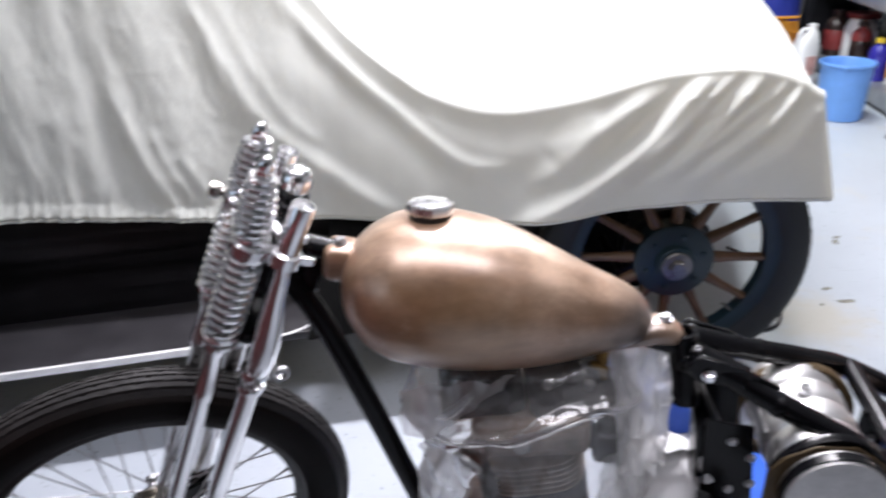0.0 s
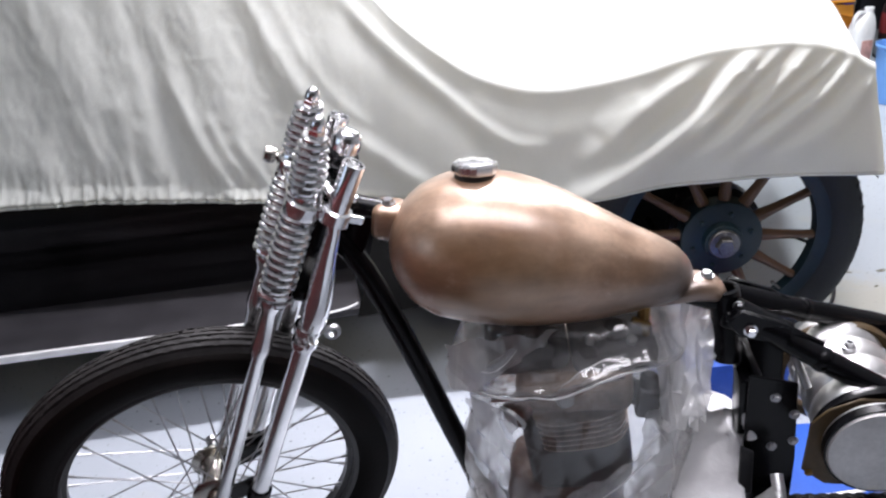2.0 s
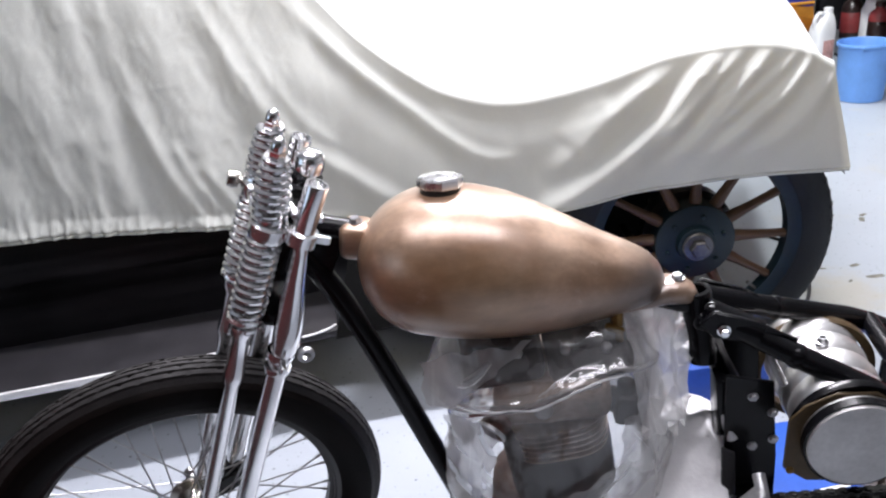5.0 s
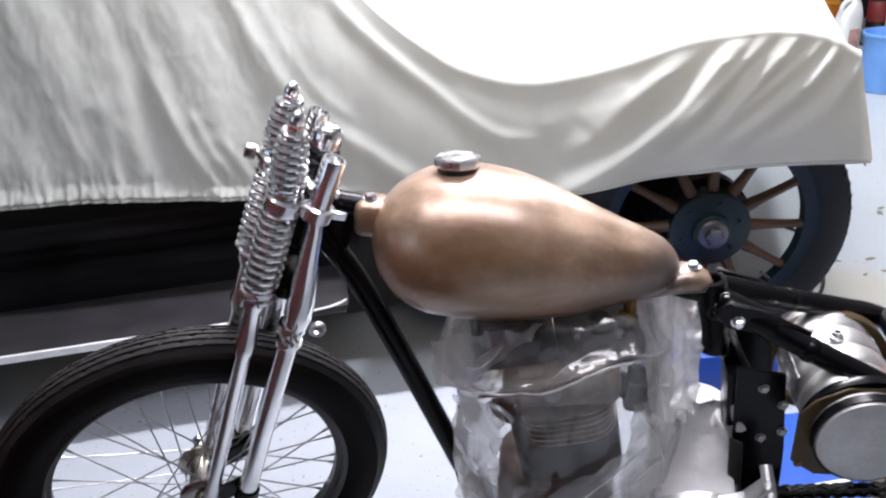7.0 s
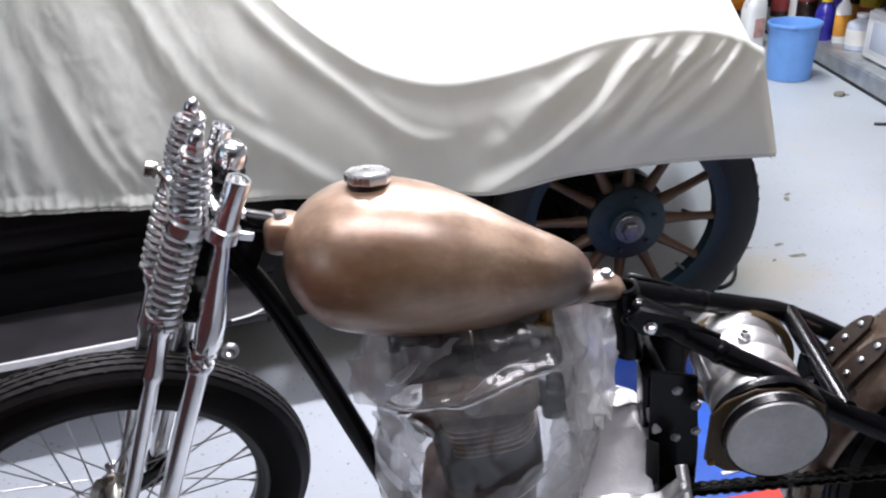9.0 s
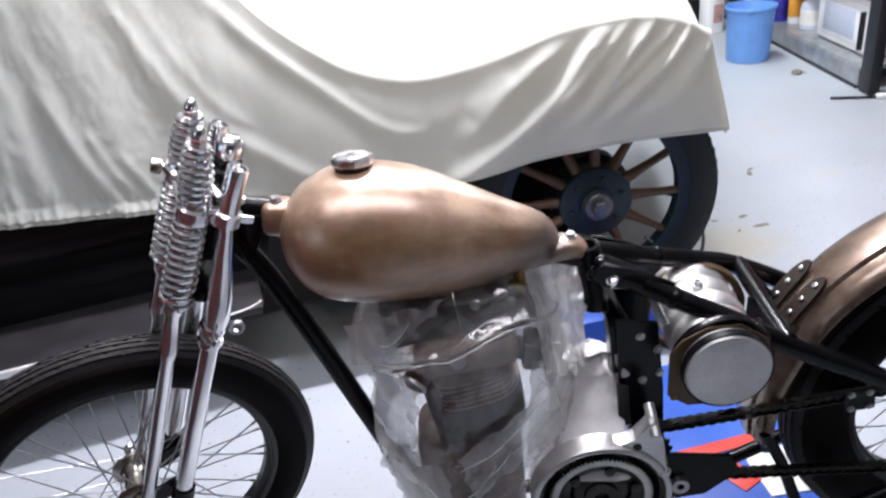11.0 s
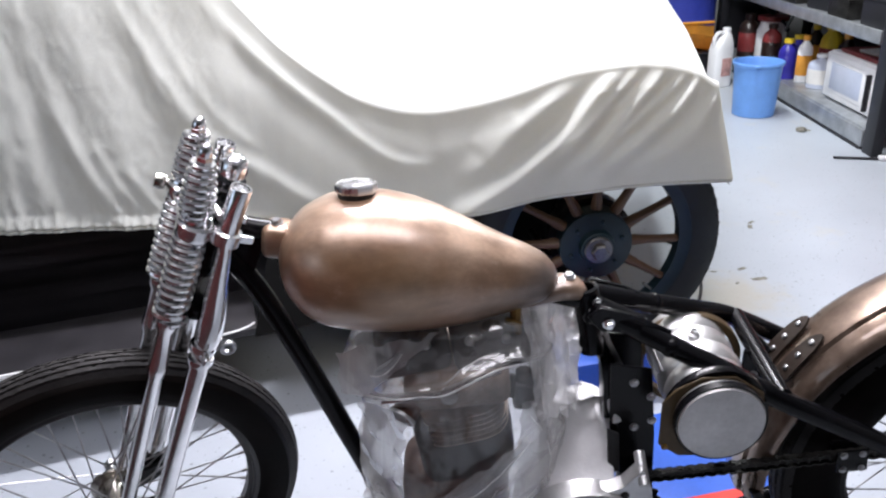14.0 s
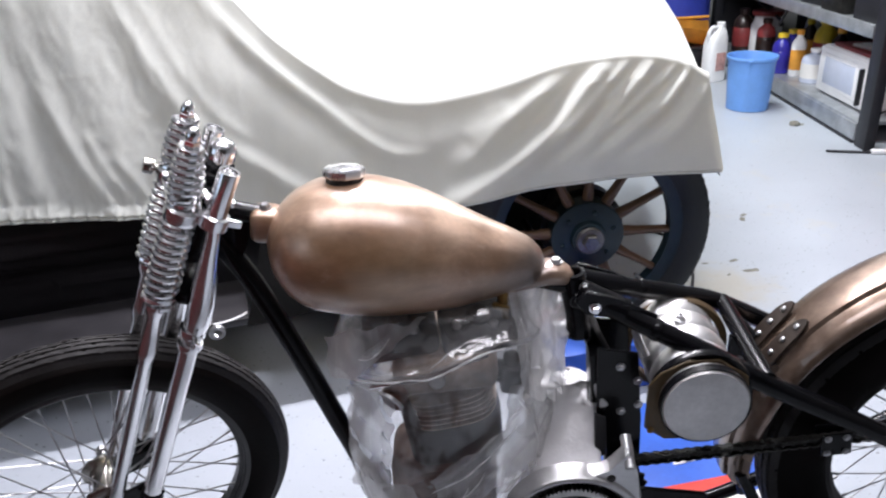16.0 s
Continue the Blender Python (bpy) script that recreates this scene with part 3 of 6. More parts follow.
def wire_wheel(name, m, R, half, rim_r, hub_len, label, rim_mat, drum=False):
    """Rim with hub, tyre and crossed wire spokes; the axle lies along local y."""
    inner = rim_r - 0.012
    prof = [(rim_r + 0.004, -half * 0.60), (inner + 0.004, -half * 0.62), (inner, -half * 0.56), (inner, -half * 0.34), (inner - 0.008, -half * 0.22), (inner - 0.008, half * 0.22), (inner, half * 0.34), (inner, half * 0.56), (inner + 0.004, half * 0.62), (rim_r + 0.004, half * 0.60)]
    wheel = part(name, lathe(prof, 96, ALONG_Y, closed=True), rim_mat, bike, label, m)
    tyre = part("tyre", lathe(tyre_profile(R, half, rim_r), 120, ALONG_Y, closed=True), RUBBER, wheel, "black ribbed rubber tyre")
    # Tread: ribs between narrow grooves, with short nicks along their edges.
    line = [(-0.80, 0.010, 0)]
    for c in (-0.60, -0.36, -0.12, 0.12, 0.36, 0.60):
        line += [(c - 0.045, 0, 1), (c - 0.040, 0.008, 0), (c + 0.040, 0.008, 0), (c + 0.045, 0, 2)]
    line += [(0.80, 0.010, 0)]
    n, rows = 400, []
    for k in range(n):
        a = 2 * math.pi * k / n
        row = []
        for i, (q, sunk, edge) in enumerate(line):
            nick = 0.003 if edge and (k + 5 * edge + 3 * (i // 4)) % 14 == 0 else 0
            r = R + 0.004 - 0.0150 * (abs(q) / 0.8) ** 2 - max(sunk, nick)
            row.append((r * math.cos(a), half * q, r * math.sin(a)))
        rows.append(row)
    rows.append(rows[0])
    bm = grid_mesh(rows)
    bmesh.ops.remove_doubles(bm, verts=bm.verts, dist=0.00005)
    part("tread", bm, LIT_TREAD, tyre, "grooved tread, its rubber lightened as by light from above", sharp=30)
    h = hub_len / 2
    prof = [(0.012, -h - 0.020), (0.016, -h - 0.018), (0.016, -h - 0.004), (0.034, -h - 0.002), (0.040, -h + 0.002), (0.040, -h + 0.007), (0.026, -h + 0.012), (0.022, 0), (0.026, h - 0.012), (0.040, h - 0.007), (0.040, h - 0.002), (0.034, h + 0.002), (0.016, h + 0.004), (0.016, h + 0.018), (0.012, h + 0.020)]
    part("hub", lathe(prof, 40, ALONG_Y), NICKEL, wheel, "dull nickel wheel hub")
    part("axle", lathe([(0.0075, -h - 0.055), (0.0075, h + 0.055)], 14, ALONG_Y), STEEL, wheel)
    for s in (-1, 1):
        part("axle_nut", lathe([(0.013, 0), (0.013, 0.010), (0.009, 0.013)], 6, Matrix.Translation((0, s * (h + 0.042), 0)) @ Matrix.Rotation(radians(-90 * s), 4, "X")), STEEL, wheel)
    meshes = {}
    for s in (-1, 1):
        for k in (-1, 1):
            a = k * radians(46)
            p = Vector((0.037 * math.cos(a), s * (h - 0.004), 0.037 * math.sin(a)))
            q = Vector((inner - 0.004, s * 0.006, 0))
            bm = tube([p, q], 0.0015, 6)
            add_tube(bm, [q - (q - p).normalized() * 0.016, q], 0.0028, 6)
            meshes[s, k] = mesh_of("spoke", bm, STEEL)
    for i in range(40):
        s, k = (-1, 1)[i % 2], (-1, 1)[(i // 2) % 2]
        part("spoke", meshes[s, k], None, wheel, "", Matrix.Rotation(2 * math.pi * i / 40, 4, "Y"))
    return wheel


front_wheel = wire_wheel("front_wheel", FORK @ pose(-0.025, 0.006, -0.735, -2.3, 0, 1.2), 0.345, 0.041, 0.267, 0.085, "black spoked front wheel with ribbed tyre", BLACK_RIM)
REAR_AXLE = Vector((1.52, 0, 0.405))
rear_wheel = wire_wheel("rear_wheel", Matrix.Translation(REAR_AXLE), 0.335, 0.052, 0.228, 0.10, "spoked rear wheel with wide black tyre", BLACK_RIM)


def bike_frame():
    foot = STEM + _s * -0.19
    bm = tube([STEM + _s * -0.022, foot], 0.024, 24)
    add_lathe(bm, [(0.024, 0), (0.028, 0.002), (0.028, 0.014), (0.024, 0.016)], 24, tilt_to(STEM + _s * -0.048, STEM), closed=True)
    add_lathe(bm, [(0.024, 0), (0.028, 0.002), (0.028, 0.014), (0.024, 0.016)], 24, tilt_to(foot, STEM), closed=True)
    frame_ob = part("frame", bm, BLACK, bike, "gloss black tubular rigid frame")
    part("backbone_tube", tube([(0.262, 0, 0.915), (0.36, 0, 0.893), (0.83, 0, 0.755)], 0.0165), BLACK, frame_ob)
    part("down_tube", tube(smooth_line([(0.245, 0, 0.895), (0.309, 0, 0.787), (0.367, 0, 0.644), (0.429, 0, 0.472), (0.485, 0, 0.32), (0.55, 0, 0.21), (0.66, 0, 0.175)]), 0.0175), BLACK, frame_ob)
    part("neck_gusset", plate([(0.262, 0.905), (0.335, 0.893), (0.292, 0.800), (0.252, 0.860)], -0.006, 0.006), BLACK, frame_ob)
    for s in (-1, 1):
        part("cradle_tube", tube(smooth_line([(0.60, s * 0.02, 0.180), (0.72, s * 0.08, 0.165), (1.10, s * 0.10, 0.160), (1.52, s * 0.115, 0.390)]), 0.014), BLACK, frame_ob)
        low = 0.009 if s < 0 else 0.0
        rail = smooth_line([(0.850, s * 0.022, 0.750), (0.940, s * 0.052, 0.716 - 0.7 * low), (1.035, s * 0.084, 0.680 - low), (1.125, s * 0.112, 0.640 - low), (1.300, s * 0.118, 0.545 - 0.5 * low), (1.505, s * 0.118, 0.425)])
        part("seat_stay", tube(rail, 0.0172), BLACK, frame_ob)
        part("stay_lug", tube([(0.838, s * 0.018, 0.755), (0.880, s * 0.031, 0.739), (0.912, s * 0.040, 0.727)], 0.0205, 16), BLACK, frame_ob)
        part("axle_plate", plate([(1.48, 0.44), (1.545, 0.44), (1.57, 0.405), (1.545, 0.37), (1.48, 0.37)], s * 0.112, s * 0.122), BLACK, frame_ob)
        bolt(frame_ob, (0.846, s * 0.026, 0.765), "n" if s < 0 else "y", 0.006, 0.006, STEEL)
    for s, low in ((-1, 0.009), (1, 0.0)):
        # Flattened root of each stay, welded to the lug and to the tube.
        g = plate([(0.828, 0.752), (0.846, 0.772), (0.905, 0.752), (0.962, 0.722), (0.952, 0.704), (0.900, 0.722), (0.846, 0.728)], s * 0.043, s * 0.050, 0.002)
        g = part("stay_gusset", g, BLACK, frame_ob, "flat black gusset plate")
        bolt(g, (0.860, s * 0.050, 0.741), "n" if s < 0 else "y", 0.0065, 0.010, CHROME)
        part("weld_collar", lathe([(0.0170, -0.008), (0.0186, -0.003), (0.0186, 0.003), (0.0170, 0.008)], 20, tilt_to((0.958, s * 0.0585, 0.709 - 0.8 * low), (1.035, s * 0.084, 0.680 - low)), closed=True), BLACK, frame_ob)
    part("cross_tube", tube([(1.122, -0.112, 0.640), (1.118, 0.110, 0.650)], 0.0145), BLACK, frame_ob)
    tab = part("guard_tab", plate([(1.098, 0.650), (1.136, 0.642), (1.158, 0.600), (1.146, 0.578), (1.112, 0.572), (1.098, 0.590)], -0.004, 0.003), BLACK, frame_ob, "black welded mudguard tab")
    bolt(tab, (1.118, -0.004, 0.602), "n", 0.0055, 0.006, STEEL)
    bm = lathe([(0.0130, 0.0), (0.0130, 0.058), (0.0150, 0.060), (0.0200, 0.058), (0.0220, 0.050), (0.0220, -0.030), (0.0240, -0.036), (0.0240, -0.060), (0.0130, -0.060)], 28, pose(0.838, 0, 0.722, 0, -8, 0), closed=True)
    add_box(bm, 0.05, 0.06, 0.03, pose(0.850, 0, 0.735, 0, 15, 0), 0.01, 3)
    part("seat_post_lug", bm, BLACK, frame_ob)
    part("seat_tube", tube([(0.848, 0, 0.700), (0.885, 0, 0.620), (0.915, 0, 0.450), (0.93, 0, 0.20)], 0.0175), BLACK, frame_ob)
    pl = part("gearbox_plate", plate([(0.866, 0.668), (0.934, 0.656), (0.948, 0.520), (0.952, 0.440), (0.893, 0.440), (0.872, 0.540)], -0.050, -0.056), BLACK, frame_ob, "black bolted side plate")
    for x, z in ((0.906, 0.631), (0.912, 0.540), (0.936, 0.602), (0.941, 0.553)):
        bolt(pl, (x, -0.056, z), "n", 0.0052, 0.006, STEEL)
    part("rear_plate", plate([(0.872, 0.660), (0.940, 0.650), (0.955, 0.440), (0.895, 0.440)], 0.050, 0.056), BLACK, frame_ob)
    part("coil_bracket", box(0.016, 0.05, 0.10, pose(0.868, -0.022, 0.600, 0, -4, 0), 0.003), BLACK, frame_ob)
    part("bracket_rod", tube([(0.918, -0.030, 0.735), (0.928, -0.048, 0.690), (0.945, -0.060, 0.655)], 0.006), STEEL, frame_ob)
    # Lower side plate with its pivot eye, behind the drive case.
    part("swing_plate", plate([(0.925, 0.408), (1.06, 0.388), (1.08, 0.35), (1.02, 0.30), (0.93, 0.29)], -0.090, -0.098), BLACK, frame_ob)
    bm = lathe([(0.007, 0), (0.016, 0), (0.016, 0.012), (0.007, 0.012)], 20, closed=True)
    part("pivot_eye", bm, STEEL, frame_ob, "", Matrix.Translation((0.972, -0.098, 0.335)) @ Matrix.Rotation(radians(90), 4, "X"))


bike_frame()


def fuel_tank():
    xs = [0.347, 0.352, 0.362, 0.384, 0.410, 0.431, 0.475, 0.520, 0.561, 0.600, 0.645, 0.700, 0.734, 0.762, 0.780, 0.786]
    zc = [0.846, 0.846, 0.845, 0.842, 0.841, 0.841, 0.840, 0.836, 0.831, 0.824, 0.815, 0.807, 0.804, 0.801, 0.799, 0.798]
    hh = [0.004, 0.027, 0.052, 0.079, 0.094, 0.102, 0.108, 0.108, 0.103, 0.0945, 0.081, 0.0615, 0.050, 0.038, 0.021, 0.003]
    rows = []
    fx = np.concatenate([np.linspace(0.347, 0.362, 8), np.linspace(0.364, 0.76, 56), np.linspace(0.763, 0.786, 8)])
    for x in fx:
        z, h = float(np.interp(x, xs, zc)), float(np.interp(x, xs, hh))
        w = h * (1.12 - 0.10 * (x - 0.35) / 0.43)
        row = []
        for k in range(61):
            a = 2 * math.pi * k / 60
            c, s = math.cos(a), math.sin(a)
            q = 0.92
            up = h * 1.035 if s > 0 else h * 0.95
            row.append((x, w * math.copysign(abs(c) ** q, c), z + up * math.copysign(abs(s) ** q, s)))
        rows.append(row)
    P = np.array(rows)
    for _ in range(2):
        P[1:-1] = 0.25 * P[:-2] + 0.5 * P[1:-1] + 0.25 * P[2:]
    bm = grid_mesh(P.tolist())
    bmesh.ops.remove_doubles(bm, verts=bm.verts, dist=0.0004)
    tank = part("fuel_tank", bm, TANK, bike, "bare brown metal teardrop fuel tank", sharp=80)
    # Tunnel seam along the bottom, front and rear mounting tongues.
    part("seam", tube(smooth_line([(0.43, 0, 0.739), (0.55, 0, 0.730), (0.66, 0, 0.744), (0.75, 0, 0.775)]), 0.004, 8), TANK, tank)
    bm = box(0.046, 0.054, 0.054, pose(0.350, 0, 0.884, 0, 8, 0), 0.013, 3)
    part("front_mount", bm, TANK, tank)
    bolt(tank, (0.352, -0.004, 0.911), "z", 0.0075, 0.008)
    rows = []
    for x, z, half, thick in ((0.700, 0.752, 0.020, 0.006), (0.735, 0.764, 0.026, 0.010), (0.765, 0.775, 0.028, 0.016), (0.790, 0.782, 0.027, 0.019), (0.812, 0.780, 0.024, 0.018), (0.826, 0.774, 0.018, 0.014), (0.832, 0.770, 0.008, 0.006)):
        rows.append([(x, half * math.copysign(abs(math.cos(a)) ** 0.7, math.cos(a)), z + thick * math.sin(a)) for a in (2 * math.pi * k / 20 for k in range(20))])
        rows[-1].append(rows[-1][0])
    bm = grid_mesh(rows)
    bmesh.ops.remove_doubles(bm, verts=bm.verts, dist=0.0002)
    bmesh.ops.holes_fill(bm, edges=bm.edges)
    part("rear_mount", bm, TANK, tank)
    bolt(tank, (0.803, 0, 0.799), "z", 0.0075, 0.007)
    bm = lathe([(0.0285, 0), (0.0285, 0.010)], 40)
    part("filler_neck", bm, OIL_METAL, tank, "", pose(0.477, 0.008, 0.944, -9, 2, 0))
    bm = lathe([(0.028, 0.005), (0.0315, 0.006), (0.0325, 0.009), (0.0325, 0.017), (0.0305, 0.0205), (0.020, 0.0225), (0.004, 0.0235)], 8, Matrix.Rotation(radians(12), 4, "Z"))
    part("filler_cap", bm, CAP, tank, "faceted polished filler cap", pose(0.477, 0.008, 0.948, -9, 2, 0), sharp=25)
    bm = tube([(0.716, -0.035, 0.770), (0.716, -0.037, 0.748)], 0.009, 8)
    add_tube(bm, [(0.716, -0.037, 0.750), (0.720, -0.038, 0.725), (0.722, -0.038, 0.700)], 0.005, 8)
    add_box(bm, 0.028, 0.010, 0.010, pose(0.712, -0.045, 0.746, 0, 20, 0), 0.003)
    part("fuel_tap", bm, BRASS, tank, "old brass fuel tap")


fuel_tank()


def oil_tank():
    c = Vector((1.020, 0, 0.618))
    prof = [(0.001, -0.150), (0.050, -0.1500), (0.064, -0.1485), (0.067, -0.145)]
    y = -0.14
    while y < 0.075:
        prof += [(0.0605, y), (0.0640, y + 0.004), (0.0675, y + 0.011), (0.0690, y + 0.022), (0.0675, y + 0.033), (0.0640, y + 0.040)]
        y += 0.044
    prof += [(0.067, 0.085), (0.060, 0.090), (0.001, 0.090)]
    m = Matrix.Translation(c) @ ALONG_Y
    body = part("oil_tank", lathe(prof[3:-1], 56, m, caps=False), BRUSHED, bike, "ribbed round aluminium oil tank")
    part("end_cover", lathe([(0.0668, -0.1455), (0.0648, -0.1490), (0.050, -0.1510), (0.001, -0.1525)], 56, m), DISC, body, "scuffed flat grey end cover")
    part("rear_cover", lathe([(0.0668, 0.084), (0.060, 0.091), (0.001, 0.092)], 56, m), DISC, body)
    for y0, r1, mt in ((-0.136, 0.0700, BLACK),):
        part("strap", lathe([(0.0680, y0 - 0.010), (r1, y0 - 0.010), (r1, y0 + 0.004), (0.0680, y0 + 0.004)], 56, m, closed=True), mt, body)
    # A brown bracket plate at the near end, a ring that stands off the tank at the far end.
    out = [(c.x + dx, c.z + dz) for dx, dz in ((-0.086, -0.056), (-0.052, -0.080), (0.030, -0.080), (0.066, -0.056), (0.076, -0.020), (0.066, 0.040), (0.020, 0.072), (-0.030, 0.071), (-0.068, 0.050), (-0.086, 0.026))]
    part("bracket_plate", plate(out, -0.1265, -0.1225), BROWN_METAL, body, "brown painted bracket plate")
    part("bracket_ring", lathe([(0.0780, 0.052), (0.0900, 0.052), (0.0910, 0.054), (0.0910, 0.070), (0.0900, 0.072), (0.0780, 0.072)], 56, pose(0.006, 0, -0.024) @ m, closed=True), BROWN_METAL, body, "dark brown bracket ring")
    part("clamp_ring", lathe([(0.0682, -0.121), (0.0790, -0.121), (0.0800, -0.119), (0.0800, -0.108), (0.0682, -0.108)], 56, m, closed=True), BLACK, body, "black clamp ring")
    bolt(body, (c.x - 0.076, -0.1265, c.z - 0.060), "n", 0.004, 0.004, BRASS)
    bm = lathe([(0.0095, 0), (0.0095, 0.004), (0.008, 0.005)], 18)
    add_lathe(bm, [(0.0045, 0.006), (0.0065, 0.006), (0.0065, 0.012), (0.0045, 0.012)], 14, closed=True)
    part("filler_plug", bm, STEEL, body, "", pose(1.010, -0.004, 0.6835))


oil_tank()


def rear_fender():
    """A raised-crown mudguard round the front upper part of the rear wheel."""
    sect = [(-0.071, 0.381), (-0.070, 0.385), (-0.065, 0.392), (-0.050, 0.400), (-0.035, 0.4030), (-0.030, 0.4090), (-0.024, 0.4105), (0.024, 0.4105), (0.030, 0.4090), (0.035, 0.4030), (0.050, 0.400), (0.065, 0.392), (0.070, 0.385), (0.071, 0.381)]
    sect = sect + [(y * 0.985, r - 0.003) for y, r in reversed(sect)]
    rows = []
    for k in range(61):
        a = radians(185 - 155 * k / 60)
        rows.append([(REAR_AXLE.x + r * math.cos(a), y, REAR_AXLE.z + r * math.sin(a)) for y, r in sect + sect[:1]])
    bm = grid_mesh(rows)
    bmesh.ops.remove_doubles(bm, verts=bm.verts, dist=0.0002)
    fender = part("rear_fender", bm, GUARD, bike, "bare brown metal rear mudguard with raised centre rib", sharp=28)
    for s in (-1, 1):
        # Tongues with rounded ends that lie along the crown, bolted down.
        mid = 0.012 + s * 0.028
        rows = []
        for k in range(19):
            a = radians(155 - 17.5 * k / 18)
            r = 0.4125 + 0.012 * max(0.0, 3 - k) / 3
            half = 0.0175 * math.sqrt(max(0.02, 1 - ((k - 12) / 6) ** 2)) if k > 12 else 0.0175 + 0.004 * (12 - k) / 12
            ring = []
            for y, dr in ((-half, 0), (half, 0), (half, 0.004), (-half, 0.004), (-half, 0)):
                ring.append((REAR_AXLE.x + (r + dr) * math.cos(a), mid + y, REAR_AXLE.z + (r + dr) * math.sin(a)))
            rows.append(ring)
        bm = grid_mesh(rows)
        bmesh.ops.remove_doubles(bm, verts=bm.verts, dist=0.0002)
        br = part("fender_bracket", bm, DARK_BROWN, fender, "dark brown bolted mounting tongue")
        for deg in (148.4, 144.4, 140.2):
            a = radians(deg)
            p = Vector((REAR_AXLE.x + 0.4165 * math.cos(a), mid, REAR_AXLE.z + 0.4165 * math.sin(a)))
            part("bolt", lathe([(0.0052, 0), (0.0052, 0.003), (0.003, 0.0045)], 10), STEEL, br, "", tilt_to(p, p + Vector((math.cos(a), 0, math.sin(a)))))
        part("lower_strap", tube([(1.130, s * 0.062, 0.400), (1.165, s * 0.066, 0.330), (1.205, s * 0.080, 0.215)], 0.011, 12), BLACK, fender, "black lower stay")
        part("stay_strap", tube([(1.128, s * 0.085, 0.640), (1.160, s * 0.045, 0.612)], 0.009, 10), BLACK, fender)


rear_fender()


def drive():
    """Open primary drive case with its toothed ring, gearbox sprocket and chain."""
    c = Vector((0.828, -0.105, 0.358))
    front = Matrix.Translation(c) @ Matrix.Rotation(radians(90), 4, "X")
    case = part("primary_case", lathe([(0.109, 0.0), (0.117, 0.0), (0.120, 0.004), (0.120, 0.034), (0.118, 0.040), (0.114, 0.042), (0.109, 0.040)], 72, front, closed=True), ALUMINIUM, bike, "open polished aluminium primary drive case")
    part("case_back", lathe([(0.001, 0.0), (0.109, 0.0), (0.109, 0.005), (0.001, 0.005)], 48, front), OIL_METAL, case)
    part("inner_ring", lathe([(0.089, 0.005), (0.110, 0.005), (0.110, 0.033), (0.101, 0.030), (0.089, 0.012)], 64, front, closed=True), OIL_METAL, case)
    bm = bmesh.new()
    n = 74
    prof = []
    for k in range(n * 4):
        prof.append(0.0885 if k % 4 < 2 else 0.0830)
    ring = [[], [], [], []]
    for k in range(n * 4):
        a = 2 * math.pi * k / (n * 4)
        for j, (r, h) in enumerate(((0.074, 0.020), (prof[k], 0.020), (prof[k], 0.034), (0.074, 0.034))):
            ring[j].append(bm.verts.new(front @ Vector((r * math.cos(a), r * math.sin(a), h))))
    for j in range(4):
        for k in range(n * 4):
            bm.faces.new((ring[j][k], ring[j][(k + 1) % (n * 4)], ring[(j + 1) % 4][(k + 1) % (n * 4)], ring[(j + 1) % 4][k]))
    part("ring_gear", bm, TOOTH, case, "toothed steel ring gear", sharp=20)
    part("clutch_drum", lathe([(0.054, 0.006), (0.074, 0.006), (0.074, 0.028), (0.069, 0.030), (0.054, 0.024)], 48, front, closed=True), OIL_METAL, case)
    part("clutch_hub", lathe([(0.001, 0.006), (0.048, 0.006), (0.048, 0.022), (0.042, 0.026), (0.030, 0.026), (0.028, 0.032), (0.012, 0.034), (0.010, 0.026), (0.001, 0.026)], 40, front), OIL_METAL, case)
    pin = mesh_of("clutch_pin", lathe([(0.009, 0.0), (0.009, 0.010), (0.005, 0.012)], 14), OIL_METAL)
    for k in range(6):
        a = 2 * math.pi * k / 6 + 0.3
        part("clutch_pin", pin, None, case, "", front @ pose(0.061 * math.cos(a), 0.061 * math.sin(a), 0.026))
    bm = plate([(0.845, 0.477), (0.885, 0.480), (0.905, 0.518), (0.918, 0.520), (0.928, 0.480), (0.940, 0.420), (0.930, 0.385), (0.900, 0.445)], -0.110, -0.138, 0.004)
    part("case_lug", bm, ALUMINIUM, case)
    part("case_stud", tube([(0.912, -0.100, 0.525), (0.914, -0.146, 0.495)], 0.009, 14), ALUMINIUM, case)
    bolt(case, (0.886, -0.138, 0.468), "n", 0.005, 0.004, OIL_METAL)
    bolt(case, (0.932, -0.138, 0.408), "n", 0.008, 0.009, ALUMINIUM)
    # Chain: outer and inner links over gearbox and rear sprockets.
    g, gr, rr = Vector((0.905, -0.075, 0.388)), 0.056, 0.105
    r0 = Vector((REAR_AXLE.x, -0.075, REAR_AXLE.z))
    up = [g + Vector((0.0, 0, gr)), r0 + Vector((-0.02, 0, rr))]
    low = [g + Vector((0.0, 0, -gr)), r0 + Vector((-0.02, 0, -rr))]
    chain = part("drive_chain", tube([up[0], up[1]], 0.0036, 8), OIL_METAL, bike, "dark oily drive chain")
    link = bmesh.new()
    for y in (-0.0075, 0.0055):
        add_lathe(link, [(0.0065, y), (0.0065, y + 0.002)], 10, Matrix.Translation((-0.0064, 0, 0)) @ ALONG_Y)
        add_lathe(link, [(0.0065, y), (0.0065, y + 0.002)], 10, Matrix.Translation((0.0064, 0, 0)) @ ALONG_Y)
        add_box(link, 0.012, 0.002, 0.0085, pose(0, y + 0.001, 0))
    add_lathe(link, [(0.0032, -0.009), (0.0032, 0.009)], 8, Matrix.Translation((0.0064, 0, 0)) @ ALONG_Y)
    lm = mesh_of("link", link, OIL_METAL)
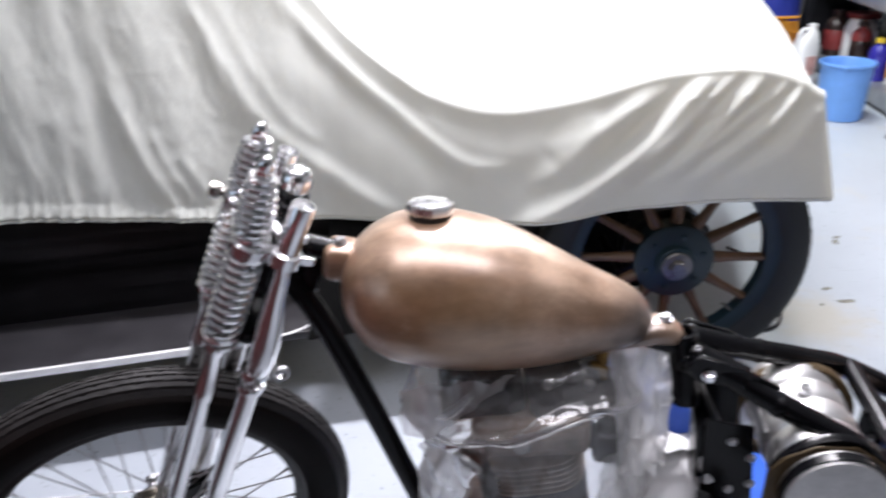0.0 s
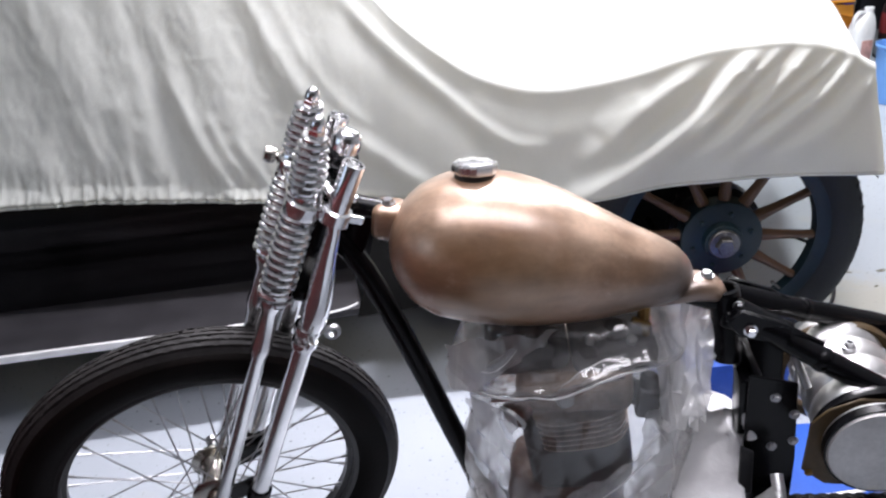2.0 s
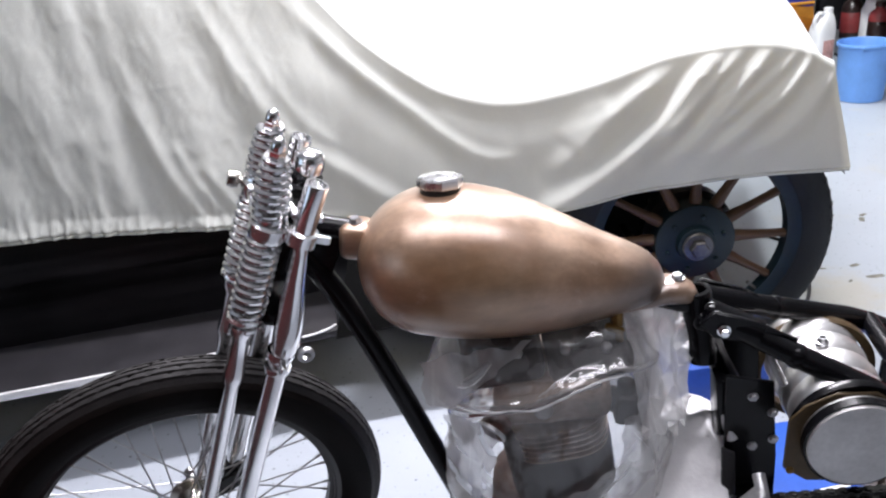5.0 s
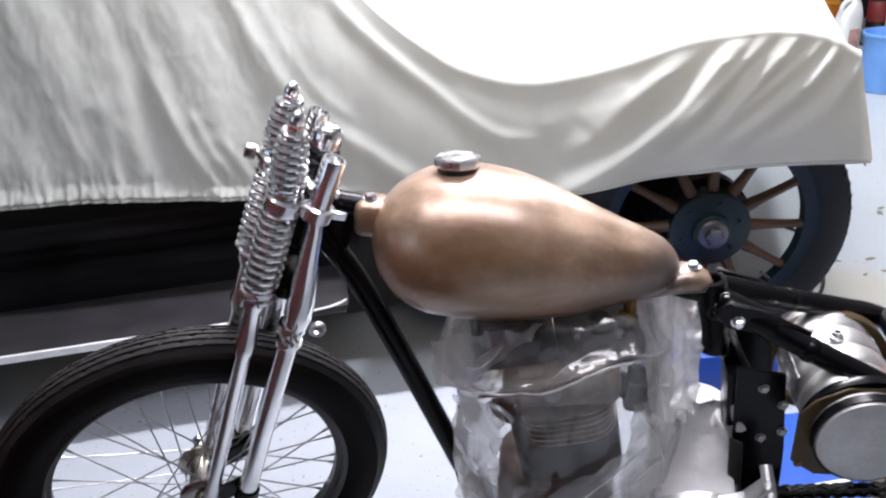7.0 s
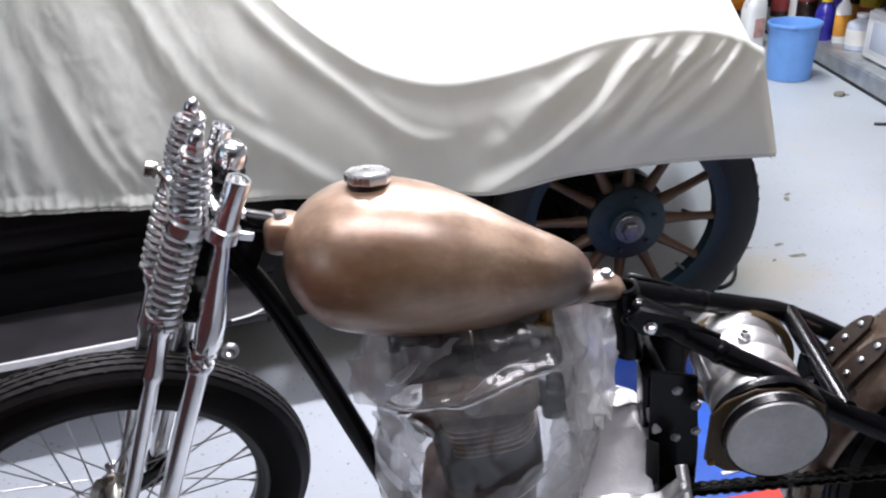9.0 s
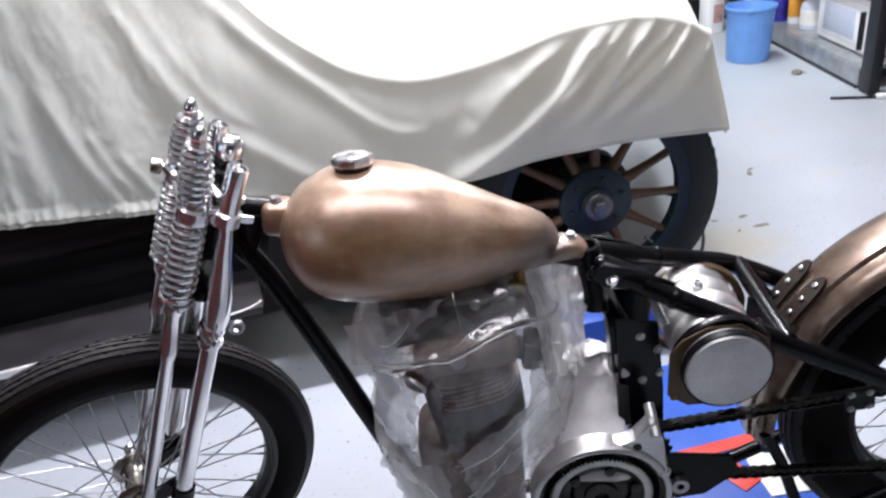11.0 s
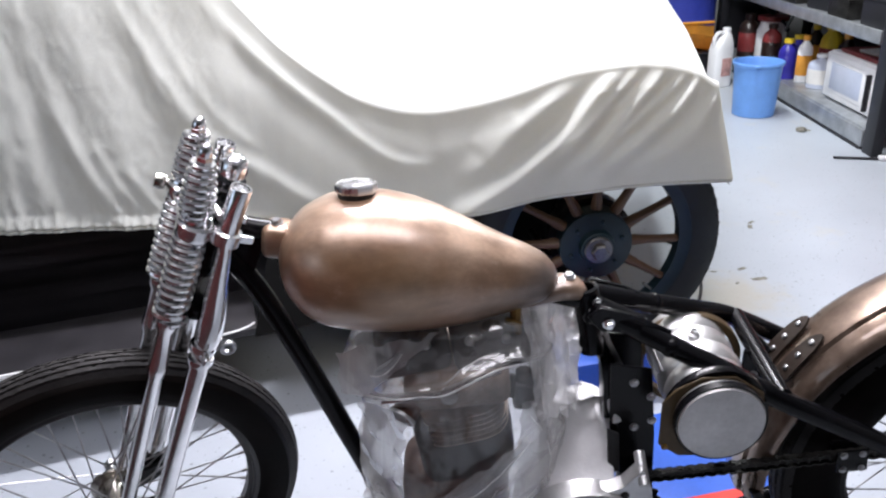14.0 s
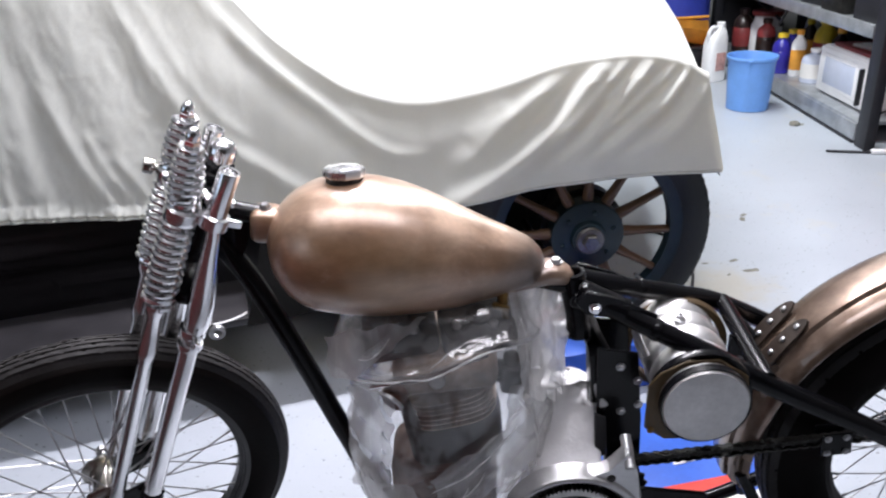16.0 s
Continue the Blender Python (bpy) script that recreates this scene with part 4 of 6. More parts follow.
    for a, b in (up, low):
        n = int((b - a).length / 0.0175)
        for k in range(n):
            part("link", lm, None, chain, "", tilt_to(a + (b - a) * ((k + 0.5) / n), b + (b - a)) @ Matrix.Rotation(radians(90), 4, "Y") @ Matrix.Scale(1.2, 4))
    part("lower_run", tube([low[0], low[1]], 0.0036, 8), OIL_METAL, chain)
    # A black guide on the top run, just ahead of the rear sprocket.
    at = up[0] + (up[1] - up[0]) * 0.61
    tilt = -math.degrees(math.atan2(up[1].z - up[0].z, up[1].x - up[0].x))
    here = Matrix.Translation(at) @ pose(0, 0, 0, 0, tilt, 0)
    guide = part("chain_guide", box(0.050, 0.004, 0.044, here @ pose(0, -0.014, 0), 0.0015), BLACK, bike, "black bolted chain guide")
    for dx, dz in ((-0.015, 0.015), (0.015, 0.015), (-0.015, -0.015), (0.015, -0.015)):
        bolt(guide, tuple(here @ Vector((dx, -0.016, dz))), "n", 0.0042, 0.004, STEEL)
    part("guide_back", box(0.050, 0.004, 0.044, here @ pose(0, 0.014, 0), 0.0015), BLACK, guide)
    for name, cc, rad, n in (("gearbox_sprocket", g, gr, 20), ("rear_sprocket", r0, rr, 46)):
        out = []
        for k in range(n * 2):
            q = rad + (0.004 if k % 2 else -0.003)
            out.append((cc.x + q * math.cos(math.pi * k / n), cc.z + q * math.sin(math.pi * k / n)))
        part(name, plate(out, cc.y - 0.0025, cc.y + 0.0025, 0), OIL_METAL, bike)


drive()


def engine():
    """A finned twin engine unit, seen through its wrapping."""
    e = part("engine", box(0.19, 0.15, 0.23, pose(0.610, 0.0, 0.335), 0.04, 4), CRANKCASE, bike, "grey-brown finned parallel-twin engine")
    lean = pose(0.625, 0, 0.53, 0, -9, 0)
    part("cylinder_block", box(0.162, 0.150, 0.150, lean @ pose(0, 0, -0.020), 0.030, 4), DARK_ENGINE, e)
    bm = lathe([(0.97, 0), (1.0, 0.0012), (1.0, 0.0034), (0.97, 0.0046)], 40)
    for v in bm.verts:
        r = math.hypot(v.co.x, v.co.y)
        if r > 0:
            c, sn = v.co.x / r, v.co.y / r
            v.co.x, v.co.y = r * 0.074 * math.copysign(abs(c) ** 0.55, c), r * 0.088 * math.copysign(abs(sn) ** 0.55, sn)
    fin = mesh_of("cooling_fin", bm, ENGINE)
    for k in range(6):
        part("cooling_fin", fin, None, e, "", lean @ pose(0.010, 0, 0.008 + 0.0100 * k, 0, -4, 0))
    bm = box(0.172, 0.172, 0.070, pose(0.620, 0, 0.637, 0, -5, 0), 0.022, 3)
    add_box(bm, 0.10, 0.04, 0.045, pose(0.645, -0.070, 0.640, 0, -12, 8), 0.014, 3)
    part("cylinder_head", bm, ENGINE, e)
    for x, z in ((0.545, 0.690), (0.672, 0.698)):
        bm = box(0.124, 0.14, 0.050, pose(x, 0, z, 8, -6, 6), 0.018, 3)
        add_lathe(bm, [(0.020, 0), (0.020, 0.016), (0.014, 0.022)], 20, pose(x + 0.004, -0.03, z + 0.016, 18, 0, 0))
        part("rocker_box", bm, DARK_ENGINE, e)
        for dx, dy in ((-0.030, -0.055), (0.028, -0.052)):
            part("cover_nut", lathe([(0.008, 0), (0.008, 0.008), (0.005, 0.011)], 6, pose(x + dx, dy, z + 0.018, 12, 0, 0)), ALUMINIUM, e)
    part("head_boss", lathe([(0.014, 0), (0.014, 0.014), (0.010, 0.020), (0.003, 0.021)], 18, Matrix.Translation((0.607, -0.084, 0.640)) @ Matrix.Rotation(radians(72), 4, "X")), ALUMINIUM, e)
    part("exhaust_stub", tube([(0.565, -0.045, 0.625), (0.545, -0.070, 0.612), (0.528, -0.092, 0.600)], 0.021, 20), RUST_RED, e, "rusty red exhaust stub")
    part("stub_collar", lathe([(0.019, 0), (0.0245, 0.001), (0.0250, 0.006), (0.0205, 0.007)], 24, tilt_to((0.531, -0.088, 0.602), (0.520, -0.104, 0.592)), closed=True), ALUMINIUM, e)
    part("oil_pipe", tube(smooth_line([(0.500, -0.098, 0.635), (0.545, -0.098, 0.642), (0.588, -0.098, 0.648), (0.640, -0.098, 0.672), (0.690, -0.095, 0.688)]), 0.0036, 8), CHROME, e)
    bm = tube([(0.690, -0.04, 0.628), (0.730, -0.055, 0.620)], 0.019, 18)
    add_box(bm, 0.034, 0.040, 0.050, pose(0.728, -0.055, 0.618, 0, 6, 0), 0.008)
    add_box(bm, 0.008, 0.052, 0.030, pose(0.752, -0.055, 0.612, 0, 6, 0), 0.003)
    add_lathe(bm, [(0.013, 0), (0.013, 0.020), (0.008, 0.024)], 16, pose(0.728, -0.055, 0.640))
    part("carburettor", bm, DARK_ENGINE, e)
    part("timing_cover", lathe([(0.070, 0), (0.070, 0.016), (0.056, 0.024), (0.001, 0.026)], 36, Matrix.Translation((0.60, -0.073, 0.36)) @ Matrix.Rotation(radians(90), 4, "X")), CRANKCASE, e)
    # Gearbox casing, wrapped in white sheet and taped.
    rows = []
    for j in range(20):
        z = 0.395 + min(0.15, 0.15 * j / 12)
        sh = 1.0 if j <= 12 else math.cos(radians(90) * (j - 12) / 7.2)
        z += 0 if j <= 12 else 0.018 * math.sin(radians(90) * (j - 12) / 7)
        row = []
        for k in range(65):
            a = 2 * math.pi * k / 64
            c, s = math.cos(a), math.sin(a)
            q = 0.35
            p = Vector((0.822 + 0.062 * sh * math.copysign(abs(c) ** q, c), -0.012 + 0.052 * sh * math.copysign(abs(s) ** q, s), z))
            p.y += 0.050 * min(1.0, j / 12) if s < 0 else 0.0
            p.y -= 0.075 * (1 - min(1.0, j / 12)) if s < 0 else 0.0
            p += 0.010 * Vector((noise.noise(p * 19), noise.noise(p * 19 + Vector((7, 0, 0))), 0.9 * noise.noise(p * 31))) * (1.2 if j > 11 else 0.6)
            if j > 9:
                p += 0.016 * Vector((noise.noise(p * 70), noise.noise(p * 70 + Vector((3, 0, 0))), 1.3 * abs(noise.noise(p * 55))))
            row.append(p)
        row[-1] = row[0].copy()
        rows.append(row)
    box_ob = part("gearbox", grid_mesh(rows), WHITE_WRAP, bike, "gearbox wrapped in white plastic and black tape", sharp=60)
    part("tape_strip", plate([(0.866, 0.545), (0.886, 0.535), (0.892, 0.455), (0.872, 0.445)], -0.062, -0.068), TAPE, box_ob, "black adhesive tape")
    part("breather", tube([(0.872, -0.04, 0.590), (0.884, -0.052, 0.550)], 0.009, 12), ALUMINIUM, box_ob)


engine()


def near_line(x, z, line):
    """Distance from (x, z) to a chain of points."""
    best = 9.0
    for (ax, az), (bx, bz) in zip(line, line[1:]):
        dx, dz = bx - ax, bz - az
        t = min(1.0, max(0.0, ((x - ax) * dx + (z - az) * dz) / (dx * dx + dz * dz)))
        best = min(best, math.hypot(x - ax - t * dx, z - az - t * dz))
    return best


def crumple(p, size, seed):
    """Flat facets that meet in creases, in metres of height for a cell of this size."""
    q = Vector((p.x / size + 0.35 * p.z / size, p.y / size + seed, 0.62 * p.z / size - 0.3 * p.x / size))
    d = noise.voronoi(q)[0]
    return size * 0.55 * (0.55 - d[0])


def film_sheet(corners, nu, nv, depth, size, seed):
    """A crumpled sheet between four (x, y, z) corners, given round its edge."""
    a, b, c, d = (Vector(q) for q in corners)
    rows = []
    for j in range(nv):
        v = j / (nv - 1)
        row = []
        for k in range(nu):
            u = k / (nu - 1)
            p = a * (1 - u) * (1 - v) + b * u * (1 - v) + c * u * v + d * (1 - u) * v
            edge = 0.010 * noise.noise(p * 40 + Vector((seed, 0, 0)))
            p = p + Vector((edge * (u - 0.5) * 2, 0, edge * (v - 0.5) * 2))
            p.y -= depth * (crumple(p, size, seed) + 0.35 * crumple(p, size * 0.45, seed + 5)) / (0.3 * size)
            row.append(p)
        rows.append(row)
    return grid_mesh(rows)


def stiff_sheet(corners, nu, nv, depth, seed):
    """A stiff sheet between four corners, broken into flat facets with sharp creases."""
    rng = random.Random(seed)
    a, b, c, d = (Vector(q) for q in corners)
    rows = []
    for j in range(nv):
        row = []
        for k in range(nu):
            u = k / (nu - 1) + rng.uniform(-0.38, 0.38) / (nu - 1)
            v = j / (nv - 1) + rng.uniform(-0.38, 0.38) / (nv - 1)
            p = a * (1 - u) * (1 - v) + b * u * (1 - v) + c * u * v + d * (1 - u) * v
            p.y += rng.uniform(-1, 1) * depth + 0.5 * depth * (-1) ** k
            row.append(p)
        rows.append(row)
    bm = grid_mesh(rows)
    bmesh.ops.triangulate(bm, faces=bm.faces)
    bmesh.ops.subdivide_edges(bm, edges=bm.edges, cuts=2, use_grid_fill=True)
    for v in bm.verts:
        v.co.y += 0.0022 * noise.noise(v.co * 120)
    return bm


def plastic_bag():
    """A clear polythene bag pulled up over the engine, with a loose corner."""
    zs = [0.235, 0.30, 0.376, 0.432, 0.484, 0.54, 0.581, 0.616, 0.645, 0.665, 0.70, 0.742, 0.758]
    xa = [0.50, 0.475, 0.456, 0.442, 0.448, 0.456, 0.461, 0.452, 0.438, 0.434, 0.446, 0.478, 0.52]
    xb = [0.72, 0.752, 0.778, 0.796, 0.806, 0.806, 0.802, 0.794, 0.780, 0.774, 0.765, 0.745, 0.72]
    ya = [-0.085, -0.105, -0.118, -0.122, -0.122, -0.116, -0.110, -0.108, -0.112, -0.116, -0.112, -0.080, -0.05]
    # Folds on the front, as (x, z): the pinched rim under the tank, then folds that run up aslant.
    folds = (
        ([(0.440, 0.672), (0.464, 0.660), (0.511, 0.662), (0.558, 0.668), (0.601, 0.674), (0.632, 0.690), (0.662, 0.704), (0.706, 0.712), (0.760, 0.698)], 0.014, 0.013),
        ([(0.440, 0.680), (0.480, 0.690), (0.520, 0.712), (0.555, 0.745)], 0.010, 0.010),
        ([(0.590, 0.453), (0.647, 0.494), (0.698, 0.546), (0.773, 0.617)], 0.011, 0.020),
        ([(0.600, 0.400), (0.670, 0.450), (0.730, 0.500), (0.790, 0.560)], 0.008, 0.014),
        ([(0.560, 0.330), (0.640, 0.400), (0.700, 0.440), (0.760, 0.470)], 0.008, 0.016),
        ([(0.468, 0.610), (0.466, 0.520), (0.480, 0.400), (0.520, 0.300)], 0.008, 0.016),
        ([(0.770, 0.590), (0.762, 0.500), (0.742, 0.400)], 0.008, 0.016),
        ([(0.510, 0.430), (0.550, 0.370), (0.570, 0.300)], 0.007, 0.014),
    )
    rows = []
    nj, nk = 170, 300
    for j in range(nj):
        z = 0.235 + (0.758 - 0.235) * j / (nj - 1)
        x0, x1, y0 = (float(np.interp(z, zs, q)) for q in (xa, xb, ya))
        row = []
        for k in range(nk):
            a = 2 * math.pi * k / nk
            c, sn = math.cos(a), math.sin(a)
            q = 0.78
            p = Vector(((x0 + x1) / 2 + (x1 - x0) / 2 * math.copysign(abs(c) ** q, c), -y0 * math.copysign(abs(sn) ** q, sn), z))
            loose = 0.55 + 0.45 * max(0.0, min(1.0, (0.60 - z) / 0.12))
            d = 0.006 * noise.noise(p * 6) + loose * (0.30 * crumple(p, 0.060, 1) + 0.30 * crumple(p, 0.030, 7) + 0.20 * crumple(p, 0.014, 3))
            if sn < 0.1:
                face = min(1.0, max(0.0, (0.1 - sn) * 3))
                for line, high, wide in folds:
                    u = near_line(p.x, p.z, line) / wide
                    if u < 1:
                        d += high * face * (1 - u) ** 1.5
            p += Vector((c * 0.8, sn, 0)).normalized() * d
            row.append(p)
        row.append(row[0].copy())
        rows.append(row)
    bm = grid_mesh(rows)
    bmesh.ops.remove_doubles(bm, verts=bm.verts, dist=0.0001)
    bag = part("plastic_bag", bm, FILM, None, "crumpled clear polythene bag pulled over the engine", BIKE, sharp=180)
    tagged(bag, "", "plastic bag")
    # Crease glints: thin pale tubes on the front in place of highlights, as (x, z).
    for line, thick in (
        ([(0.437, 0.668), (0.462, 0.656), (0.500, 0.658), (0.540, 0.664), (0.580, 0.668)], 0.0022),
        ([(0.560, 0.667), (0.605, 0.672), (0.640, 0.690), (0.680, 0.704), (0.716, 0.706)], 0.0026),
        ([(0.440, 0.676), (0.470, 0.690), (0.510, 0.700), (0.540, 0.728)], 0.0016),
        ([(0.590, 0.440), (0.640, 0.470), (0.690, 0.515), (0.735, 0.562)], 0.0016),
        ([(0.610, 0.395), (0.655, 0.440), (0.680, 0.480)], 0.0014),
        ([(0.560, 0.345), (0.610, 0.385), (0.640, 0.425), (0.652, 0.450)], 0.0018),
        ([(0.690, 0.380), (0.712, 0.430), (0.748, 0.470)], 0.0013),
        ([(0.470, 0.600), (0.462, 0.540), (0.466, 0.470), (0.488, 0.400)], 0.0012),
        ([(0.520, 0.420), (0.545, 0.375), (0.556, 0.320)], 0.0015),
        ([(0.735, 0.610), (0.758, 0.570), (0.770, 0.520)], 0.0014),
        ([(0.600, 0.690), (0.640, 0.716), (0.690, 0.728)], 0.0012),
    ):
        pts = []
        for p in smooth_line([(x, 0, z) for x, z in line], 8):
            x0, x1, y0 = (float(np.interp(p.z, zs, q)) for q in (xa, xb, ya))
            u = min(0.98, abs(p.x - (x0 + x1) / 2) / ((x1 - x0) / 2)) ** (1 / 0.78)
            deep = y0 * math.sqrt(1 - u * u) ** 0.78
            pts.append((p.x + 0.002 * noise.noise(p * 60), deep - 0.014 - 0.003 * noise.noise(p * 35), p.z + 0.002 * noise.noise(p * 45)))
        n = len(pts)
        taper = [thick * (0.25 + 0.75 * math.sin(math.pi * (k + 0.5) / n)) * (0.8 + 0.5 * noise.noise(Vector(pts[k]) * 90)) for k in range(n)]
        part("crease_glint", tube(pts, 0, 6, taper), GLINT_FILM, bag, sharp=180)
    # Gathered layers: down the side by the gearbox, across the crankcase, and the rim bunched under the tank.
    for corners, seed in (
        (((0.722, -0.095, 0.620), (0.800, -0.040, 0.620), (0.802, -0.040, 0.395), (0.700, -0.100, 0.395)), 2.0),
        (((0.590, -0.118, 0.455), (0.760, -0.100, 0.580), (0.775, -0.096, 0.480), (0.610, -0.122, 0.360)), 9.0),
        (((0.470, -0.100, 0.450), (0.560, -0.122, 0.440), (0.590, -0.120, 0.270), (0.490, -0.090, 0.270)), 13.0),
        (((0.462, -0.075, 0.625), (0.535, -0.104, 0.615), (0.520, -0.112, 0.420), (0.452, -0.085, 0.420)), 17.0),
        (((0.440, -0.095, 0.735), (0.600, -0.085, 0.752), (0.480, -0.116, 0.664), (0.436, -0.104, 0.668)), 21.0),
    ):
        part("gathered_fold", film_sheet(corners, 60, 70, 0.012 if seed == 2.0 else 0.007, 0.034 if seed == 2.0 else 0.050, seed), MID_FILM, bag, sharp=180)
    # The loose corner: stiff sheets that stand out beside the fuel tap.
    for lay, corners in enumerate((
        ((0.722, 0.000, 0.778), (0.822, 0.014, 0.760), (0.812, -0.085, 0.600), (0.748, -0.110, 0.600)),
        ((0.726, 0.024, 0.772), (0.842, 0.036, 0.726), (0.816, -0.050, 0.630), (0.748, -0.075, 0.630)),
    )):
        part("loose_corner", stiff_sheet(corners, 8, 10, 0.009, 31 + 7 * lay), THICK_FILM, bag, "stiff crumpled corner of polythene", sharp=24)


plastic_bag()


# ---- the covered car ----
def car_cover():
    ex = [-1.750, -0.600, -0.350, -0.200, -0.080, 0.036, 0.130, 0.220, 0.343, 0.421, 0.497, 0.589, 0.711, 0.790, 0.860, 0.936, 1.038, 1.130, 1.205, 1.270, 1.332]
    ez = [1.720, 1.700, 1.550, 1.400, 1.260, 1.111, 1.002, 0.933, 0.860, 0.837, 0.821, 0.819, 0.840, 0.860, 0.884, 0.908, 0.922, 0.928, 0.918, 0.900, 0.855]
    hx = [-1.750, -0.630, -0.380, -0.220, 0.101, 0.320, 0.608, 0.735, 0.891, 1.047, 1.199, 1.332]
    hy = [0.580, 0.800, 0.870, 0.920, 0.981, 0.952, 0.938, 0.938, 0.938, 0.943, 0.948, 0.962]
    ey = [1.085, 1.085, 1.085, 1.085, 1.085, 1.085, 1.076, 1.051, 1.007, 0.983, 0.972, 0.972, 0.972, 0.972, 0.972, 0.972, 0.972, 0.972, 0.972, 0.972, 0.972]
    hz = [0.620, 0.594, 0.571, 0.552, 0.536, 0.546, 0.549, 0.568, 0.593, 0.607, 0.617, 0.615]
    xs = np.linspace(-1.75, 1.332, 560)

    def table(ax, av):
        v = np.interp(xs, ax, av)
        k = np.ones(13) / 13
        return np.convolve(np.pad(v, 6, mode="edge"), k, mode="valid")

    EZ, EY, HY, HZ = table(ex, ez), table(ex, ey), table(hx, hy), table(hx, hz)
    nv = 150
    V = np.linspace(0, 1, nv)[:, None]
    X = np.repeat(xs[None], nv, 0)
    Z = HZ + (EZ - HZ) * V
    Y = HY + (EY - HY) * V ** 1.2
    out = np.zeros_like(X)

    def fold(pts, high, wide, wide_low=None, soft=1.7):
        """A fold along a line of (x, z) points: a short slope above its crest, a longer one below."""
        line = np.array([(p.x, p.y) for p in smooth_line([(a, b, 0) for a, b in pts], 10)])
        best = np.full(X.shape, 9.0)
        along = np.zeros(X.shape)
        side = np.zeros(X.shape)
        way = 1 if line[-1, 0] >= line[0, 0] else -1
        for i in range(len(line) - 1):
            a, b = line[i], line[i + 1]
            d = b - a
            t = np.clip(((X - a[0]) * d[0] + (Z - a[1]) * d[1]) / (d @ d), 0, 1)
            ox, oz = X - a[0] - t * d[0], Z - a[1] - t * d[1]
            dist = np.hypot(ox, oz)
            near = dist < best
            best = np.where(near, dist, best)
            along = np.where(near, (i + t) / (len(line) - 1), along)
            side = np.where(near, np.sign(d[0] * oz - d[1] * ox) * way, side)
        w = wide + ((wide_low or wide) - wide) * along
        fade = np.clip(along * 5, 0, 1) * np.clip((1 - along) * 5, 0, 1)
        fade = fade * fade * (3 - 2 * fade)
        off = best * side + 0.6 * w
        u = off / np.where(off > 0, w, w * soft)
        out[:] += high * fade * np.exp(-u * u)

    # Swags that hang from the tall body across to the wing.
    fold([(-0.070, 1.190), (0.039, 1.050), (0.163, 0.921), (0.315, 0.806), (0.371, 0.764), (0.447, 0.717), (0.505, 0.701), (0.600, 0.705)], 0.0100, 0.016, 0.022)
    fold([(-0.330, 1.330), (-0.209, 1.061), (-0.138, 0.916), (-0.059, 0.796), (0.060, 0.695), (0.214, 0.600), (0.330, 0.560)], 0.0105, 0.022, 0.026)
    fold([(-0.270, 1.330), (-0.150, 1.061), (-0.078, 0.920), (0.010, 0.800), (0.110, 0.715)], 0.0050, 0.026, 0.020)
    fold([(-0.060, 1.060), (0.060, 0.900), (0.200, 0.770), (0.360, 0.670), (0.520, 0.610)], 0.0060, 0.050, 0.060)
    fold([(0.330, 0.850), (0.440, 0.770), (0.560, 0.740), (0.700, 0.760)], 0.0050, 0.030, 0.035)
    # Drapes down the tall side.
    fold([(-0.400, 1.330), (-0.352, 1.067), (-0.302, 0.914), (-0.242, 0.744), (-0.180, 0.600)], 0.0120, 0.055, 0.060)
    fold([(-0.520, 1.330), (-0.465, 1.073), (-0.418, 0.919), (-0.368, 0.755), (-0.297, 0.582)], 0.0060, 0.022, 0.022)
    fold([(-0.440, 0.950), (-0.395, 0.800), (-0.330, 0.650), (-0.265, 0.545)], 0.0060, 0.016, 0.014)
    fold([(-0.355, 0.820), (-0.300, 0.690), (-0.235, 0.560)], 0.0050, 0.012, 0.012)
    fold([(-0.290, 0.760), (-0.235, 0.650), (-0.190, 0.560)], 0.0045, 0.011, 0.010)
    fold([(-0.600, 1.330), (-0.546, 1.076), (-0.505, 0.906), (-0.479, 0.724), (-0.468, 0.530)], 0.0070, 0.028, 0.028)
    fold([(-0.570, 0.880), (-0.549, 0.760), (-0.552, 0.540)], 0.0045, 0.022, 0.022)
    fold([(-0.680, 1.300), (-0.640, 0.950), (-0.637, 0.762), (-0.670, 0.532)], 0.0055, 0.034, 0.034)
    fold([(-0.800, 1.200), (-0.770, 0.900), (-0.800, 0.700), (-0.880, 0.560)], 0.0065, 0.045, 0.050)
    fold([(-0.930, 1.300), (-0.900, 0.900), (-0.960, 0.640)], 0.0100, 0.06, 0.07)
    # The skirt kicks out towards its far end.
    out += 0.045 * np.clip((-0.72 - X) / 0.35, 0, 1) * np.clip((0.68 - Z) / 0.12, 0, 1) ** 1.5
    # Pulls that fan out from the wing's crown down to the hem.
    fold([(1.090, 0.975), (1.052, 0.935), (1.018, 0.900), (0.979, 0.850), (0.923, 0.778), (0.845, 0.708), (0.745, 0.635), (0.620, 0.559), (0.540, 0.505)], 0.0299, 0.012, 0.036, 1.9)
    fold([(1.150, 0.985), (1.110, 0.937), (1.071, 0.892), (1.016, 0.831), (0.960, 0.770), (0.880, 0.690)], 0.0131, 0.010, 0.018)
    fold([(1.200, 0.975), (1.119, 0.890), (1.090, 0.860), (1.040, 0.810)], 0.0079, 0.008, 0.011)
    fold([(1.215, 0.980), (1.180, 0.935), (1.143, 0.890), (1.102, 0.842), (1.055, 0.784), (1.000, 0.720), (0.880, 0.620)], 0.0192, 0.009, 0.020)
    fold([(1.290, 0.965), (1.203, 0.882), (1.161, 0.845), (1.110, 0.795), (1.040, 0.730)], 0.0096, 0.008, 0.013)
    fold([(1.325, 0.965), (1.285, 0.918), (1.250, 0.877), (1.210, 0.829), (1.156, 0.779), (1.080, 0.712), (0.970, 0.625)], 0.0192, 0.008, 0.020)
